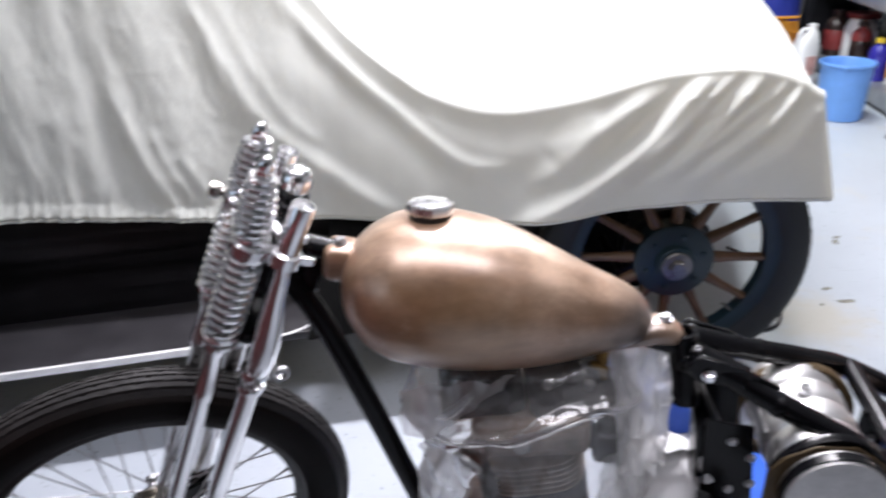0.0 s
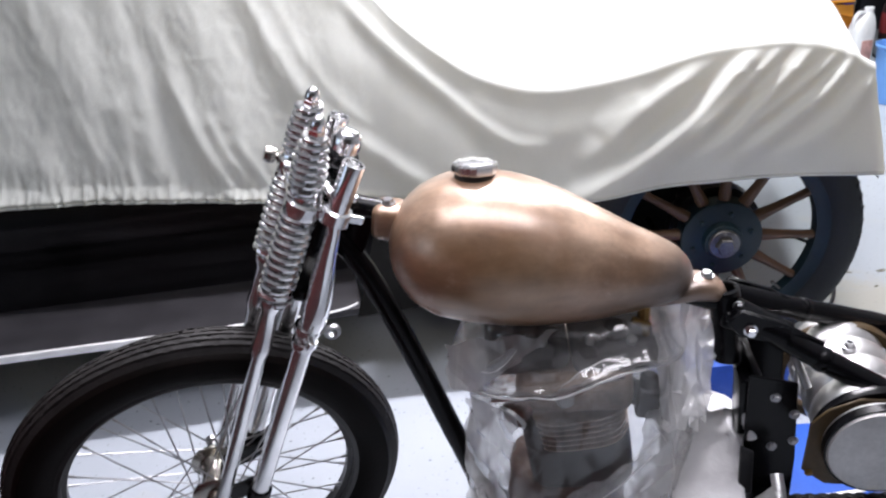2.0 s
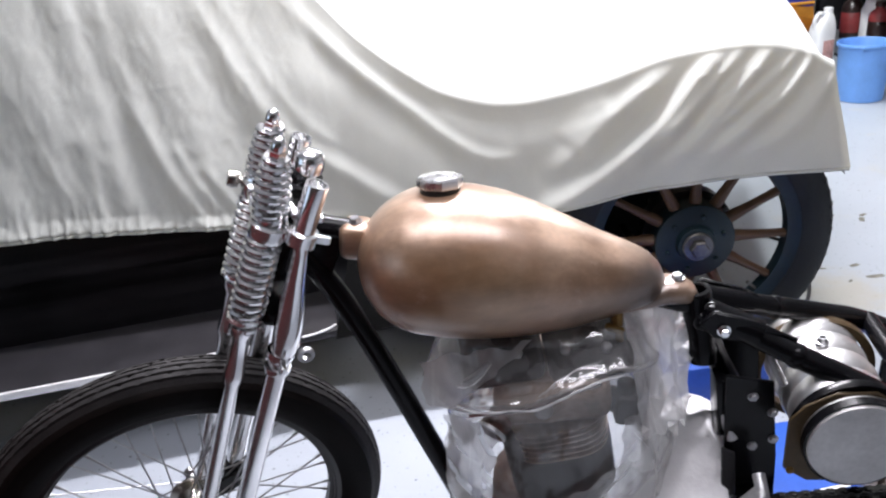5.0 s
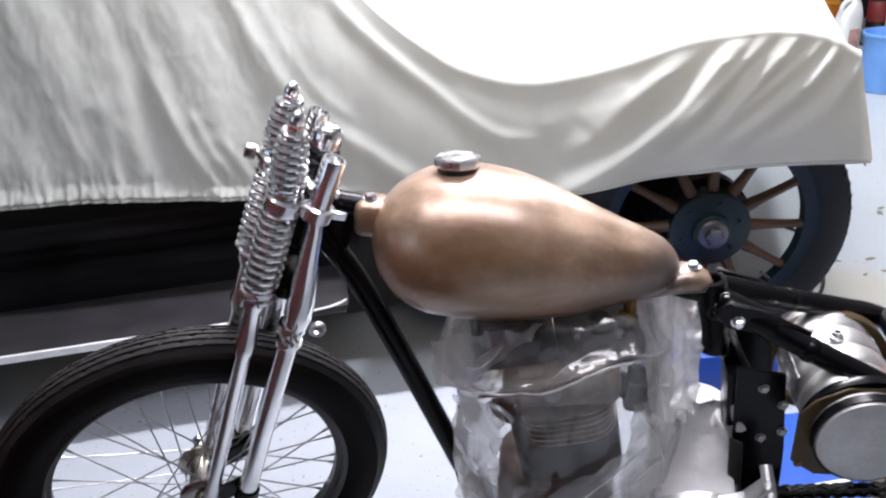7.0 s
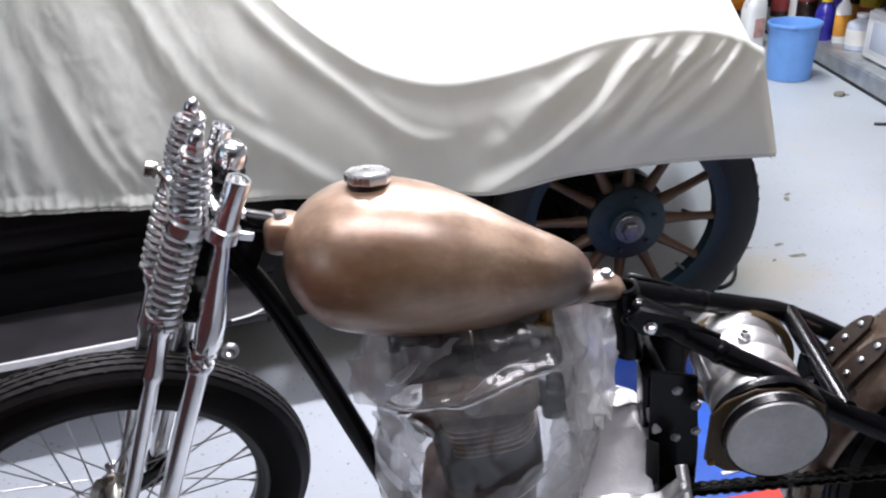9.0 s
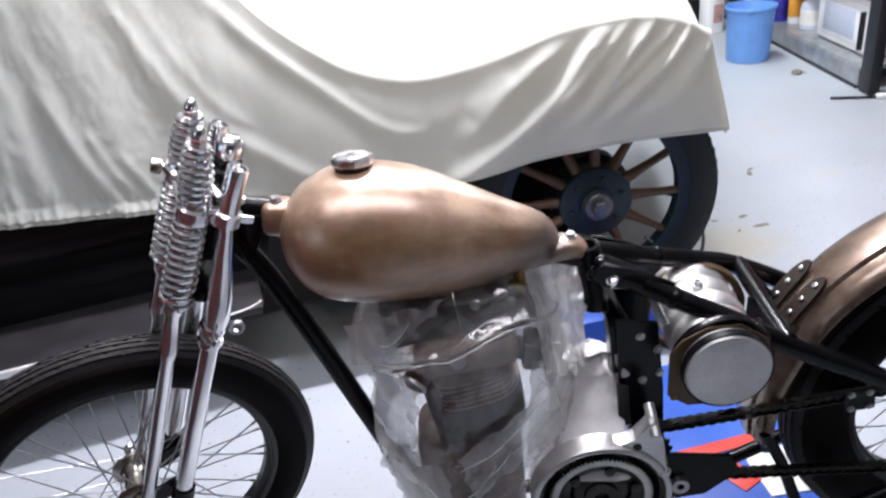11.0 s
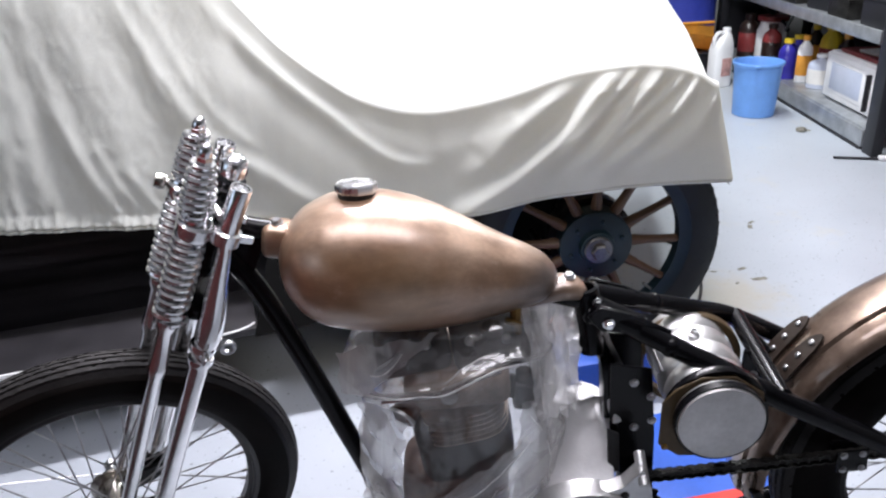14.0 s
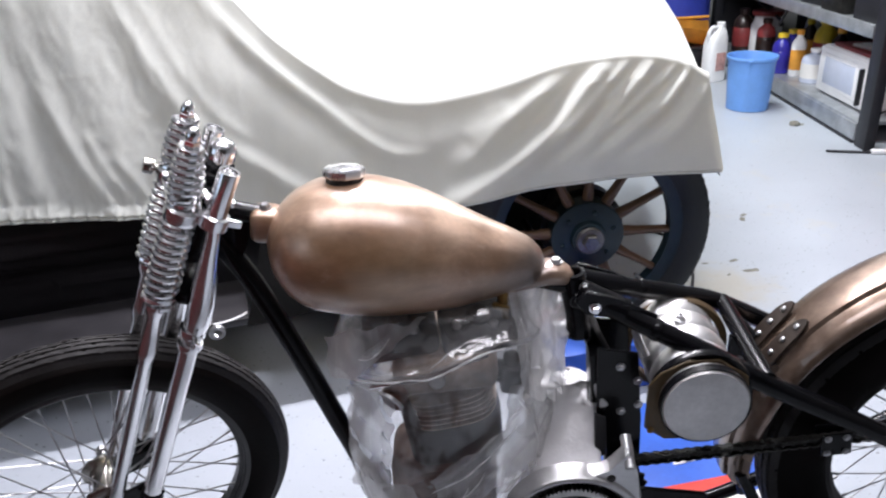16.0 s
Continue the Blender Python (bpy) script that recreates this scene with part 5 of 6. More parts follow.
    fold([(1.345, 0.885), (1.295, 0.827), (1.241, 0.760), (1.186, 0.714), (1.087, 0.649)], 0.0105, 0.010, 0.022)
    fold([(1.000, 0.945), (0.907, 0.876), (0.822, 0.814), (0.740, 0.775), (0.640, 0.740)], 0.0065, 0.016, 0.030)
    fold([(0.940, 0.930), (0.873, 0.862), (0.786, 0.791), (0.696, 0.706), (0.600, 0.640)], 0.0131, 0.018, 0.036)
    fold([(0.800, 0.840), (0.720, 0.790), (0.660, 0.720)], 0.0050, 0.026, 0.034)
    # Shirring near the hem on the tall side, and a soft overall unevenness.
    for r in range(nv):
        for c in range(0, len(xs)):
            x, z = X[r, c], Z[r, c]
            v = V[r, 0]
            n = 0.010 * noise.noise(Vector((x * 5, z * 3, 1))) + 0.0022 * noise.noise(Vector((x * 19, z * 11, 5)))
            tall = min(1.0, max(0.0, (0.12 - x) / 0.3))
            if tall > 0:
                s1 = x + 0.28 * z
                n += tall * 0.0030 * max(0, 1 - abs(noise.noise(Vector((s1 * 7, z * 1.6, 3)))) * 2.2)
                n += tall * 0.0009 * noise.noise(Vector((s1 * 55, z * 22, 7)))
                n += tall * 0.0008 * max(0, 1 - abs(noise.noise(Vector((x * 20 - z * 9, z * 17, 12)))) * 5)
                if v < 0.11:
                    pull = 1 - v / 0.11
                    n += tall * pull * 0.006 * noise.noise(Vector((x * 46, z * 7, 9)))
                    n += tall * pull ** 2 * 0.006 * noise.noise(Vector((x * 85, z * 40, 19)))
                if v < 0.035:
                    n += tall * 0.012 * (1 - v / 0.035)
            out[r, c] += n
    flat = np.clip((1 - V) * 7, 0, 1)
    Y -= out * (0.25 + 0.75 * flat)
    X = X + 0.060 * (1 - V) * np.clip((xs - 1.06) / 0.27, 0, 1) ** 2
    # A rolled hem.
    rows = [np.stack([X[0], Y[0] + 0.012, Z[0] + 0.004], -1), np.stack([X[0], Y[0] + 0.006, Z[0] - 0.006], -1)]
    rows += [np.stack([X[r], Y[r], Z[r]], -1) for r in range(nv)]
    # Roll over the edge and run back over the top.
    for k in range(1, 7):
        a = radians(90) * k / 6
        rows.append(np.stack([xs, Y[-1] + 0.020 * (1 - math.cos(a)), EZ + 0.020 * math.sin(a)], -1))
    for k in range(1, 46):
        w = k / 45
        y = Y[-1] + 0.020 + 1.75 * w
        ease = min(1, w * 3)
        z = EZ + 0.020 + 0.035 * ease + 0.035 * np.exp(-((xs - 0.55) / 0.35) ** 2) * ease
        z = z + 0.16 * np.exp(-((xs - 0.50) / 0.40) ** 2) * np.clip((y - 2.45) / 0.25, 0, 1)
        z = z + np.array([0.006 * noise.noise(Vector((x * 3, w * 5, 2))) for x in xs])
        rows.append(np.stack([xs + 0.173 * (y - 1.12) * np.clip((xs - 0.6) / 0.7, 0, 1), y, z], -1))
    top_first = len(rows) - 46
    P = np.array(rows)
    bm = grid_mesh(P.tolist())
    # The end that hangs down over the front of the wing.
    edge = P[top_first:, -1]
    end = []
    for k in range(30):
        v = k / 29
        low = np.stack([edge[:, 0] + 0.060 * v ** 1.2, edge[:, 1] * 1.0, edge[:, 2] * (1 - v) + 0.613 * v], -1)
        low[:, 0] += 0.008 * np.sin(edge[:, 1] * 19) * v
        end.append(low.tolist())
    vs = [[bm.verts.new(q) for q in row] for row in end]
    for a, b in zip(vs, vs[1:]):
        for i in range(len(a) - 1):
            bm.faces.new((a[i], a[i + 1], b[i + 1], b[i]))
    bmesh.ops.remove_doubles(bm, verts=bm.verts, dist=0.0006)
    ob = part("car_cover", bm, CLOTH, None, "cream cotton dust sheet draped over an old car", sharp=180)
    part("hem", tube([(q[0], q[1] + 0.001, q[2] - 0.002) for q in P[1].tolist()], 0.0048, 8), CLOTH, ob, "stitched rolled hem of the sheet")
    return tagged(ob, "", "dust sheet")


car_cover()


def vintage_car():
    car = thing("vintage_car", "old black car with wooden spoked wheels under a sheet", "car", pose(1.035, 1.088, 0))
    inv = pose(1.035, 1.088, 0).inverted()
    yaw = radians(6)
    axle = pose(0, 0, 0.380, 3, 0, math.degrees(yaw))
    # Wheel: wooden felloe and rim, spokes, hub flange, cap, tyre.
    R = 0.385
    rim = lathe([(0.262, -0.020), (0.286, -0.024), (0.302, -0.036), (0.306, -0.030), (0.306, 0.030), (0.302, 0.036), (0.286, 0.024), (0.262, 0.020)], 96, ALONG_Y, closed=True)
    wheel = part("front_wheel", rim, WHEEL_BLUE, car, "dark blue-green wooden spoked wheel", axle)
    prof = [(0.296, -0.034), (0.315, -0.046), (0.345, -0.050), (0.368, -0.042), (0.379, -0.034), (0.3845, -0.018), (R, 0.0), (0.3845, 0.018), (0.379, 0.034), (0.368, 0.042), (0.345, 0.050), (0.315, 0.046), (0.296, 0.034)]
    bm = lathe(prof, 120, ALONG_Y, closed=True)
    for k in range(60):
        a = 2 * math.pi * k / 60
        add_box(bm, 0.020, 0.020, 0.012, Matrix.Rotation(a, 4, "Y") @ pose(0, -0.030, 0.3735, 35, 0, 20))
        add_box(bm, 0.020, 0.020, 0.012, Matrix.Rotation(a + 0.05, 4, "Y") @ pose(0, 0.030, 0.3735, -35, 0, 20))
    part("tyre", bm, CAR_RUBBER, wheel, "old black treaded tyre")
    sp = bmesh.new()
    prof = [(0.090, 0.0165, 0.020), (0.125, 0.0175, 0.019), (0.165, 0.0135, 0.0165), (0.225, 0.0115, 0.0145), (0.266, 0.0125, 0.0155)]
    rings = []
    for r, wx, wy in prof:
        rings.append([sp.verts.new((wx * math.cos(2 * math.pi * j / 10), wy * math.sin(2 * math.pi * j / 10), r)) for j in range(10)])
    for a, b in zip(rings, rings[1:]):
        for j in range(10):
            sp.faces.new((a[j], a[(j + 1) % 10], b[(j + 1) % 10], b[j]))
    spoke = mesh_of("spoke", sp, SPOKE_WOOD)
    for k in range(12):
        part("spoke", spoke, None, wheel, "", Matrix.Rotation(2 * math.pi * (k + 0.05) / 12, 4, "Y"))
    part("hub_flange", lathe([(0.010, -0.034), (0.105, -0.034), (0.112, -0.030), (0.112, 0.030), (0.105, 0.034), (0.010, 0.034)], 48, ALONG_Y), WHEEL_BLUE, wheel)
    part("hub_barrel", lathe([(0.056, -0.034), (0.052, -0.052), (0.046, -0.056)], 36, ALONG_Y), WHEEL_BLUE, wheel)
    part("hub_cap", lathe([(0.043, -0.050), (0.043, -0.062), (0.040, -0.066), (0.030, -0.068)], 36, ALONG_Y), HUB_METAL, wheel, "grey metal hub cap")
    part("hub_nut", lathe([(0.027, -0.066), (0.027, -0.080), (0.022, -0.085), (0.004, -0.086)], 6, ALONG_Y), HUB_METAL, wheel)
    fl = mesh_of("flange_bolt", lathe([(0.007, 0), (0.007, 0.008), (0.004, 0.010)], 6, Matrix.Rotation(radians(90), 4, "X")), WHEEL_BLUE)
    for k in range(6):
        a = 2 * math.pi * (k + 0.3) / 6
        part("flange_bolt", fl, None, wheel, "", pose(0.082 * math.cos(a), -0.034, 0.082 * math.sin(a)))
    part("valve_stem", tube([(0.262 * math.cos(-0.75), -0.010, 0.262 * math.sin(-0.75)), (0.225 * math.cos(-0.75), -0.014, 0.225 * math.sin(-0.75))], 0.005, 8), HUB_METAL, wheel)

    def w(x, y, z):
        return inv @ Vector((x, y, z))

    # Running board along the side, with its bright edge; the line runs on at about nineteen degrees.
    a = Vector((-0.816, 0.491, 0.280))
    d = Vector((0.824, 0.281, 0)).normalized()
    n = Vector((-d.y, d.x, 0))
    p0, p1 = a - d * 1.0, a + d * 0.92
    bm = bmesh.new()
    mid = (p0 + p1) / 2 + n * 0.135
    turn = math.degrees(math.atan2(d.y, d.x))
    add_box(bm, (p1 - p0).length, 0.262, 0.024, inv @ pose(mid.x, mid.y, 0.268, 0, 0, turn), 0.006)
    board = part("running_board", bm, BOARD, car, "grey rubber-topped running board")
    q = (p0 + p1) / 2 + n * 0.003 - d * 0.05
    part("edge_bead", tube(smooth_line([w(-0.040, 0.748, 0.283), w(0.000, 0.766, 0.285), w(0.030, 0.781, 0.291), w(0.045, 0.790, 0.297)]), 0.0030, 8), TRIM_METAL, car, "thin bright bead on the wing's foot")
    part("edge_trim", box((p1 - p0).length - 0.19, 0.010, 0.022, inv @ pose(q.x, q.y, 0.269, 0, 0, turn), 0.003), TRIM_METAL, board, "bright metal edge trim")
    # Splash apron and chassis behind it.
    bm = bmesh.new()
    p1 = a + d * 1.25
    rows = []
    for k in range(13):
        v = k / 12
        off = 0.262 + 0.10 * v ** 2
        rows.append([w(*(p0 + n * off).xy, 0.268 + 0.36 * v), w(*(p1 + n * off).xy, 0.268 + 0.36 * v)])
    bm = grid_mesh(rows)
    g = bmesh.ops.solidify(bm, geom=list(bm.faces), thickness=0.012)
    part("splash_apron", bm, CAR_BLACK, car, "black splash apron")
    mid = (p0 + p1) / 2 + n * 0.95
    part("chassis", box(2.9, 0.9, 0.22, inv @ pose(mid.x + 0.35, mid.y + 0.05, 0.42, 0, 0, turn), 0.03), CAR_BLACK, car)
    mid = (p0 + p1) / 2 + n * 0.95
    part("body", box(1.5, 1.1, 0.85, inv @ pose(-0.95, 1.78, 0.98, 0, 0, 0), 0.1, 4), CAR_BLACK, car)
    part("bonnet", box(1.5, 0.9, 0.26, inv @ pose(0.55, 1.85, 0.66, 0, 0, 0), 0.06, 4), CAR_BLACK, car)
    # Front wing over the wheel, hidden by the sheet but for its dark underside.
    rows = []
    for k in range(25):
        t = radians(185 - 165 * k / 24)
        rows.append([(0.43 * math.cos(t), y, 0.400 + 0.41 * math.sin(t)) for y in np.linspace(0.02, 0.30, 6)])
    bm = grid_mesh(rows)
    bmesh.ops.solidify(bm, geom=list(bm.faces), thickness=0.006)
    part("wing", bm, CAR_BLACK, car, "black front wing")
    rows = []
    for k in range(17):
        t = k / 16
        x = 0.045 + 0.56 * t
        lo = 0.262 + 0.26 * t ** 2.6
        y0 = 0.770 + 0.165 * t
        rows.append([w(x + 0.04 * v, y0 + (1.02 - y0) * v, lo + (0.545 - lo) * v) for v in (0, 0.04, 0.25, 0.5, 0.75, 1)])
    bm = grid_mesh(rows)
    bmesh.ops.solidify(bm, geom=list(bm.faces), thickness=0.010)
    part("wing_skirt", bm, CAR_DULL, car, "black trailing skirt of the front wing")
    # Unseen block added to keep the back lamp off the floor underneath.
    part("underbody_block", box(0.62, 0.95, 0.46, inv @ pose(0.40, 1.62, 0.37), 0.06, 3), CAR_BLACK, car)
    # Dark panel added behind the wheel to shade the gaps between its spokes.
    part("dark_backing", box(0.55, 0.03, 0.50, inv @ pose(0.79, 1.44, 0.35), 0.01), CAR_DULL, car)
    part("front_axle", tube([(0.0, 0.04, 0.37), (-0.2, 1.25, 0.37)], 0.028), CAR_BLACK, car)
    part("far_wheel", lathe(prof_far(), 64, ALONG_Y, closed=True), CAR_RUBBER, car, "", pose(-0.2, 1.35, 0.380, 0, 0, 8.6))
    part("tie_rod", tube([(-0.12, 0.10, 0.28), (-0.30, 1.2, 0.28)], 0.012), CAR_BLACK, car)
    part("brake_drum", lathe([(0.02, 0.04), (0.13, 0.04), (0.13, 0.09), (0.02, 0.09)], 36, axle @ ALONG_Y), CAR_BLACK, car)


def prof_far():
    return [(0.262, -0.022), (0.300, -0.040), (0.345, -0.050), (0.379, -0.034), (0.385, 0.0), (0.379, 0.034), (0.345, 0.050), (0.300, 0.040), (0.262, 0.022)]


vintage_car()


# ---- things on the floor ----
def floor_things():
    # Cartons behind the motorcycle.
    c = thing("carton", "blue cardboard carton with a red flap on the floor", "carton", pose(1.02, 0.90, 0, 0, 0, 14))
    part("body", box(0.30, 0.26, 0.15, pose(0, 0, 0.075), 0.006), BLUE_CARD, c)
    part("flap", box(0.30, 0.07, 0.004, pose(0, 0.10, 0.155, 12, 0, 0), 0.001), RED_CARD, c, "red cardboard flap")
    c = thing("carton", "flat blue, red and white printed carton lying on the floor", "carton", pose(1.17, 0.43, 0, 0, 0, 12))
    part("body", box(0.46, 0.58, 0.05, pose(0, -0.06, 0.025), 0.005), BLUE_CARD, c)
    part("red_band", box(0.21, 0.036, 0.003, pose(0.000, -0.112, 0.0517, 0, 0, 1), 0.001), RED_CARD, c)
    part("red_corner", box(0.060, 0.090, 0.003, pose(-0.016, -0.205, 0.0517, 0, 0, 22), 0.001), RED_CARD, c)
    part("white_panel", box(0.115, 0.145, 0.003, pose(0.080, -0.222, 0.0517, 0, 0, -6), 0.001), WHITE_CARD, c)
    part("white_strip", box(0.12, 0.010, 0.003, pose(0.040, -0.020, 0.0517, 0, 0, 4), 0.001), WHITE_CARD, c)


    # Red steel tool chest standing beside the front wheel, with only a corner in view.
    c = thing("tool_chest", "red-lidded steel tool chest on castors, its body painted as in shade", "tool chest", pose(-0.246, -0.581, 0, 0, 0, -36.3))
    # Unseen body, its size and dark tone chosen for the chrome's reflections.
    part("body", box(1.30, 0.44, 0.72, pose(0, 0, 0.48), 0.010, 3), SHADED_RED, c)
    part("lid", box(1.32, 0.46, 0.05, pose(0, 0, 0.868), 0.014, 3), RED_LID, c)
    for k in range(5):
        d = part("drawer", box(1.24, 0.012, 0.122, pose(0, -0.224, 0.20 + 0.140 * k), 0.004), SHADED_RED, c)
        part("handle", box(1.10, 0.016, 0.014, pose(0, -0.236, 0.246 + 0.140 * k), 0.004), CHROME, d, "bright metal drawer pull")
    for x in (-0.56, 0.56):
        for y in (-0.15, 0.15):
            w = part("castor", lathe([(0.010, -0.016), (0.048, -0.015), (0.052, -0.008), (0.052, 0.008), (0.048, 0.015), (0.010, 0.016)], 24, pose(x, y, 0.052) @ ALONG_Y), RUBBER, c, "black rubber castor")
            part("fork", box(0.050, 0.044, 0.020, pose(x, y, 0.114), 0.003), STEEL, w)
    # Grime and specks.
    for x, y, sx, sy, turn in ((1.750, 1.549, 0.032, 0.012, 10), (1.715, 1.640, 0.020, 0.010, 30), (1.66, 1.52, 0.012, 0.005, 50), (1.60, 1.62, 0.014, 0.006, 0), (1.890, 2.053, 0.026, 0.012, 70), (1.91, 2.10, 0.022, 0.010, 40), (2.72, 3.50, 0.040, 0.020, 30)):
        bm = bmesh.new()
        n = 40
        top = bm.verts.new((0, 0, 0.004))
        ring = []
        for k in range(n):
            a = 2 * math.pi * k / n
            q = 1 + 0.55 * noise.noise(Vector((math.cos(a) * 2.3 + x * 9, math.sin(a) * 2.3, y)))
            ring.append(bm.verts.new((sx * q * math.cos(a), sy * q * math.sin(a), 0.0006)))
        for k in range(n):
            bm.faces.new((top, ring[k], ring[(k + 1) % n]))
        ob = part("grime_patch", bm, STAIN, None, "dark dried grime on the floor", pose(x, y, 0, 0, 0, turn))
        tagged(ob, "", "grime", "grime on the floor", "stuff")
    bm = lathe([(0.03, 0), (0.032, 0.01), (0.02, 0.022), (0.004, 0.026)], 9)
    for v in bm.verts:
        v.co += 0.008 * Vector((noise.noise(v.co * 60), noise.noise(v.co * 60 + Vector((5, 5, 5))), 0))
    tagged(part("dirt_lump", bm, STAIN, None, "small dark lump of dirt on the floor", pose(2.69, 3.49, 0.002)), "", "dirt")
    r = thing("rod", "thin dark rod with a pale end lying on the floor", "rod", pose(2.76, 2.92, 0.008, 0, 0, -14))
    part("shaft", tube([(-0.12, 0, 0), (0.10, 0, 0)], 0.007), BLACK_POST, r)
    part("end_piece", tube([(0.10, 0, 0.004), (0.17, 0, 0.006)], 0.016, 12), WHITE_PLASTIC, r)
    pts = [(1.36, 1.33, 0.006), (1.42, 1.332, 0.006), (1.467, 1.371, 0.006), (1.504, 1.457, 0.006), (1.533, 1.572, 0.006), (1.551, 1.725, 0.006), (1.53, 1.86, 0.006), (1.44, 1.97, 0.006)]
    tagged(part("cable", tube(smooth_line(pts, 10), 0.006, 8), BLACK_POST, None, "thin dark cable curled on the floor by the tyre"), "", "cable")


floor_things()


# ---- the shelves at the back ----
def bottle(name, at, r, h, body, cap, label, neck=0.3, squash=1.0, handle=False, turn=0, wrap=None):
    t = thing(name, label, "bottle", pose(*at, 0, 0, turn), "bottles on the shelf")
    prof = [(r * 0.92, 0), (r, h * 0.02), (r, h * 0.66), (r * 0.86, h * 0.76), (r * neck, h * 0.86), (r * neck, h * 0.92)]
    bm = lathe(prof, 28)
    for v in bm.verts:
        v.co.y *= squash
    part("body", bm, body, t)
    part("cap", lathe([(r * neck * 1.25, h * 0.90), (r * neck * 1.25, h), (r * neck, h * 1.005)], 20), cap, t)
    if wrap:
        bm = lathe([(r, h * 0.14), (r * 1.015, h * 0.145), (r * 1.015, h * 0.57), (r, h * 0.575)], 28, caps=False)
        for v in bm.verts:
            v.co.y *= squash
        part("paper_label", bm, wrap, t)
    if handle:
        part("handle", tube(smooth_line([(r * 0.9, 0, h * 0.60), (r * 1.12, 0, h * 0.68), (r * 0.95, 0, h * 0.80), (r * 0.3, 0, h * 0.86)]), 0.014), body, t)
    return t


def jug(at, turn):
    """A tall flat-sided plastic jug with a grip moulded beside its neck."""
    t = thing("jug", "tall white plastic jug with a moulded grip on the floor", "jug", pose(*at, 0, 0, turn))
    rows = []
    for z, rx, ry, cx in ((0, 0.082, 0.058, 0), (0.008, 0.088, 0.064, 0), (0.27, 0.088, 0.064, 0), (0.32, 0.078, 0.058, 0.004), (0.36, 0.052, 0.045, 0.020), (0.385, 0.030, 0.030, 0.034), (0.40, 0.026, 0.026, 0.036)):
        row = []
        for k in range(33):
            a = 2 * math.pi * k / 32
            c, n = math.cos(a), math.sin(a)
            row.append((cx + rx * math.copysign(abs(c) ** 0.6, c), ry * math.copysign(abs(n) ** 0.6, n), z))
        rows.append(row)
    bm = grid_mesh(rows)
    bmesh.ops.remove_doubles(bm, verts=bm.verts, dist=0.0004)
    bmesh.ops.holes_fill(bm, edges=bm.edges)
    part("body", bm, WHITE_PLASTIC, t)
    part("grip", tube(smooth_line([(-0.070, 0, 0.290), (-0.078, 0, 0.350), (-0.045, 0, 0.392), (0.010, 0, 0.385)]), 0.015, 12), WHITE_PLASTIC, t)
    part("cap", lathe([(0.031, 0.396), (0.031, 0.422), (0.026, 0.426)], 20, pose(0.036, 0, 0)), WHITE_PLASTIC, t)
    part("paper_label", box(0.090, 0.004, 0.130, pose(0, -0.0645, 0.150), 0.001), PINK_LABEL, t, "faded pink printed label")


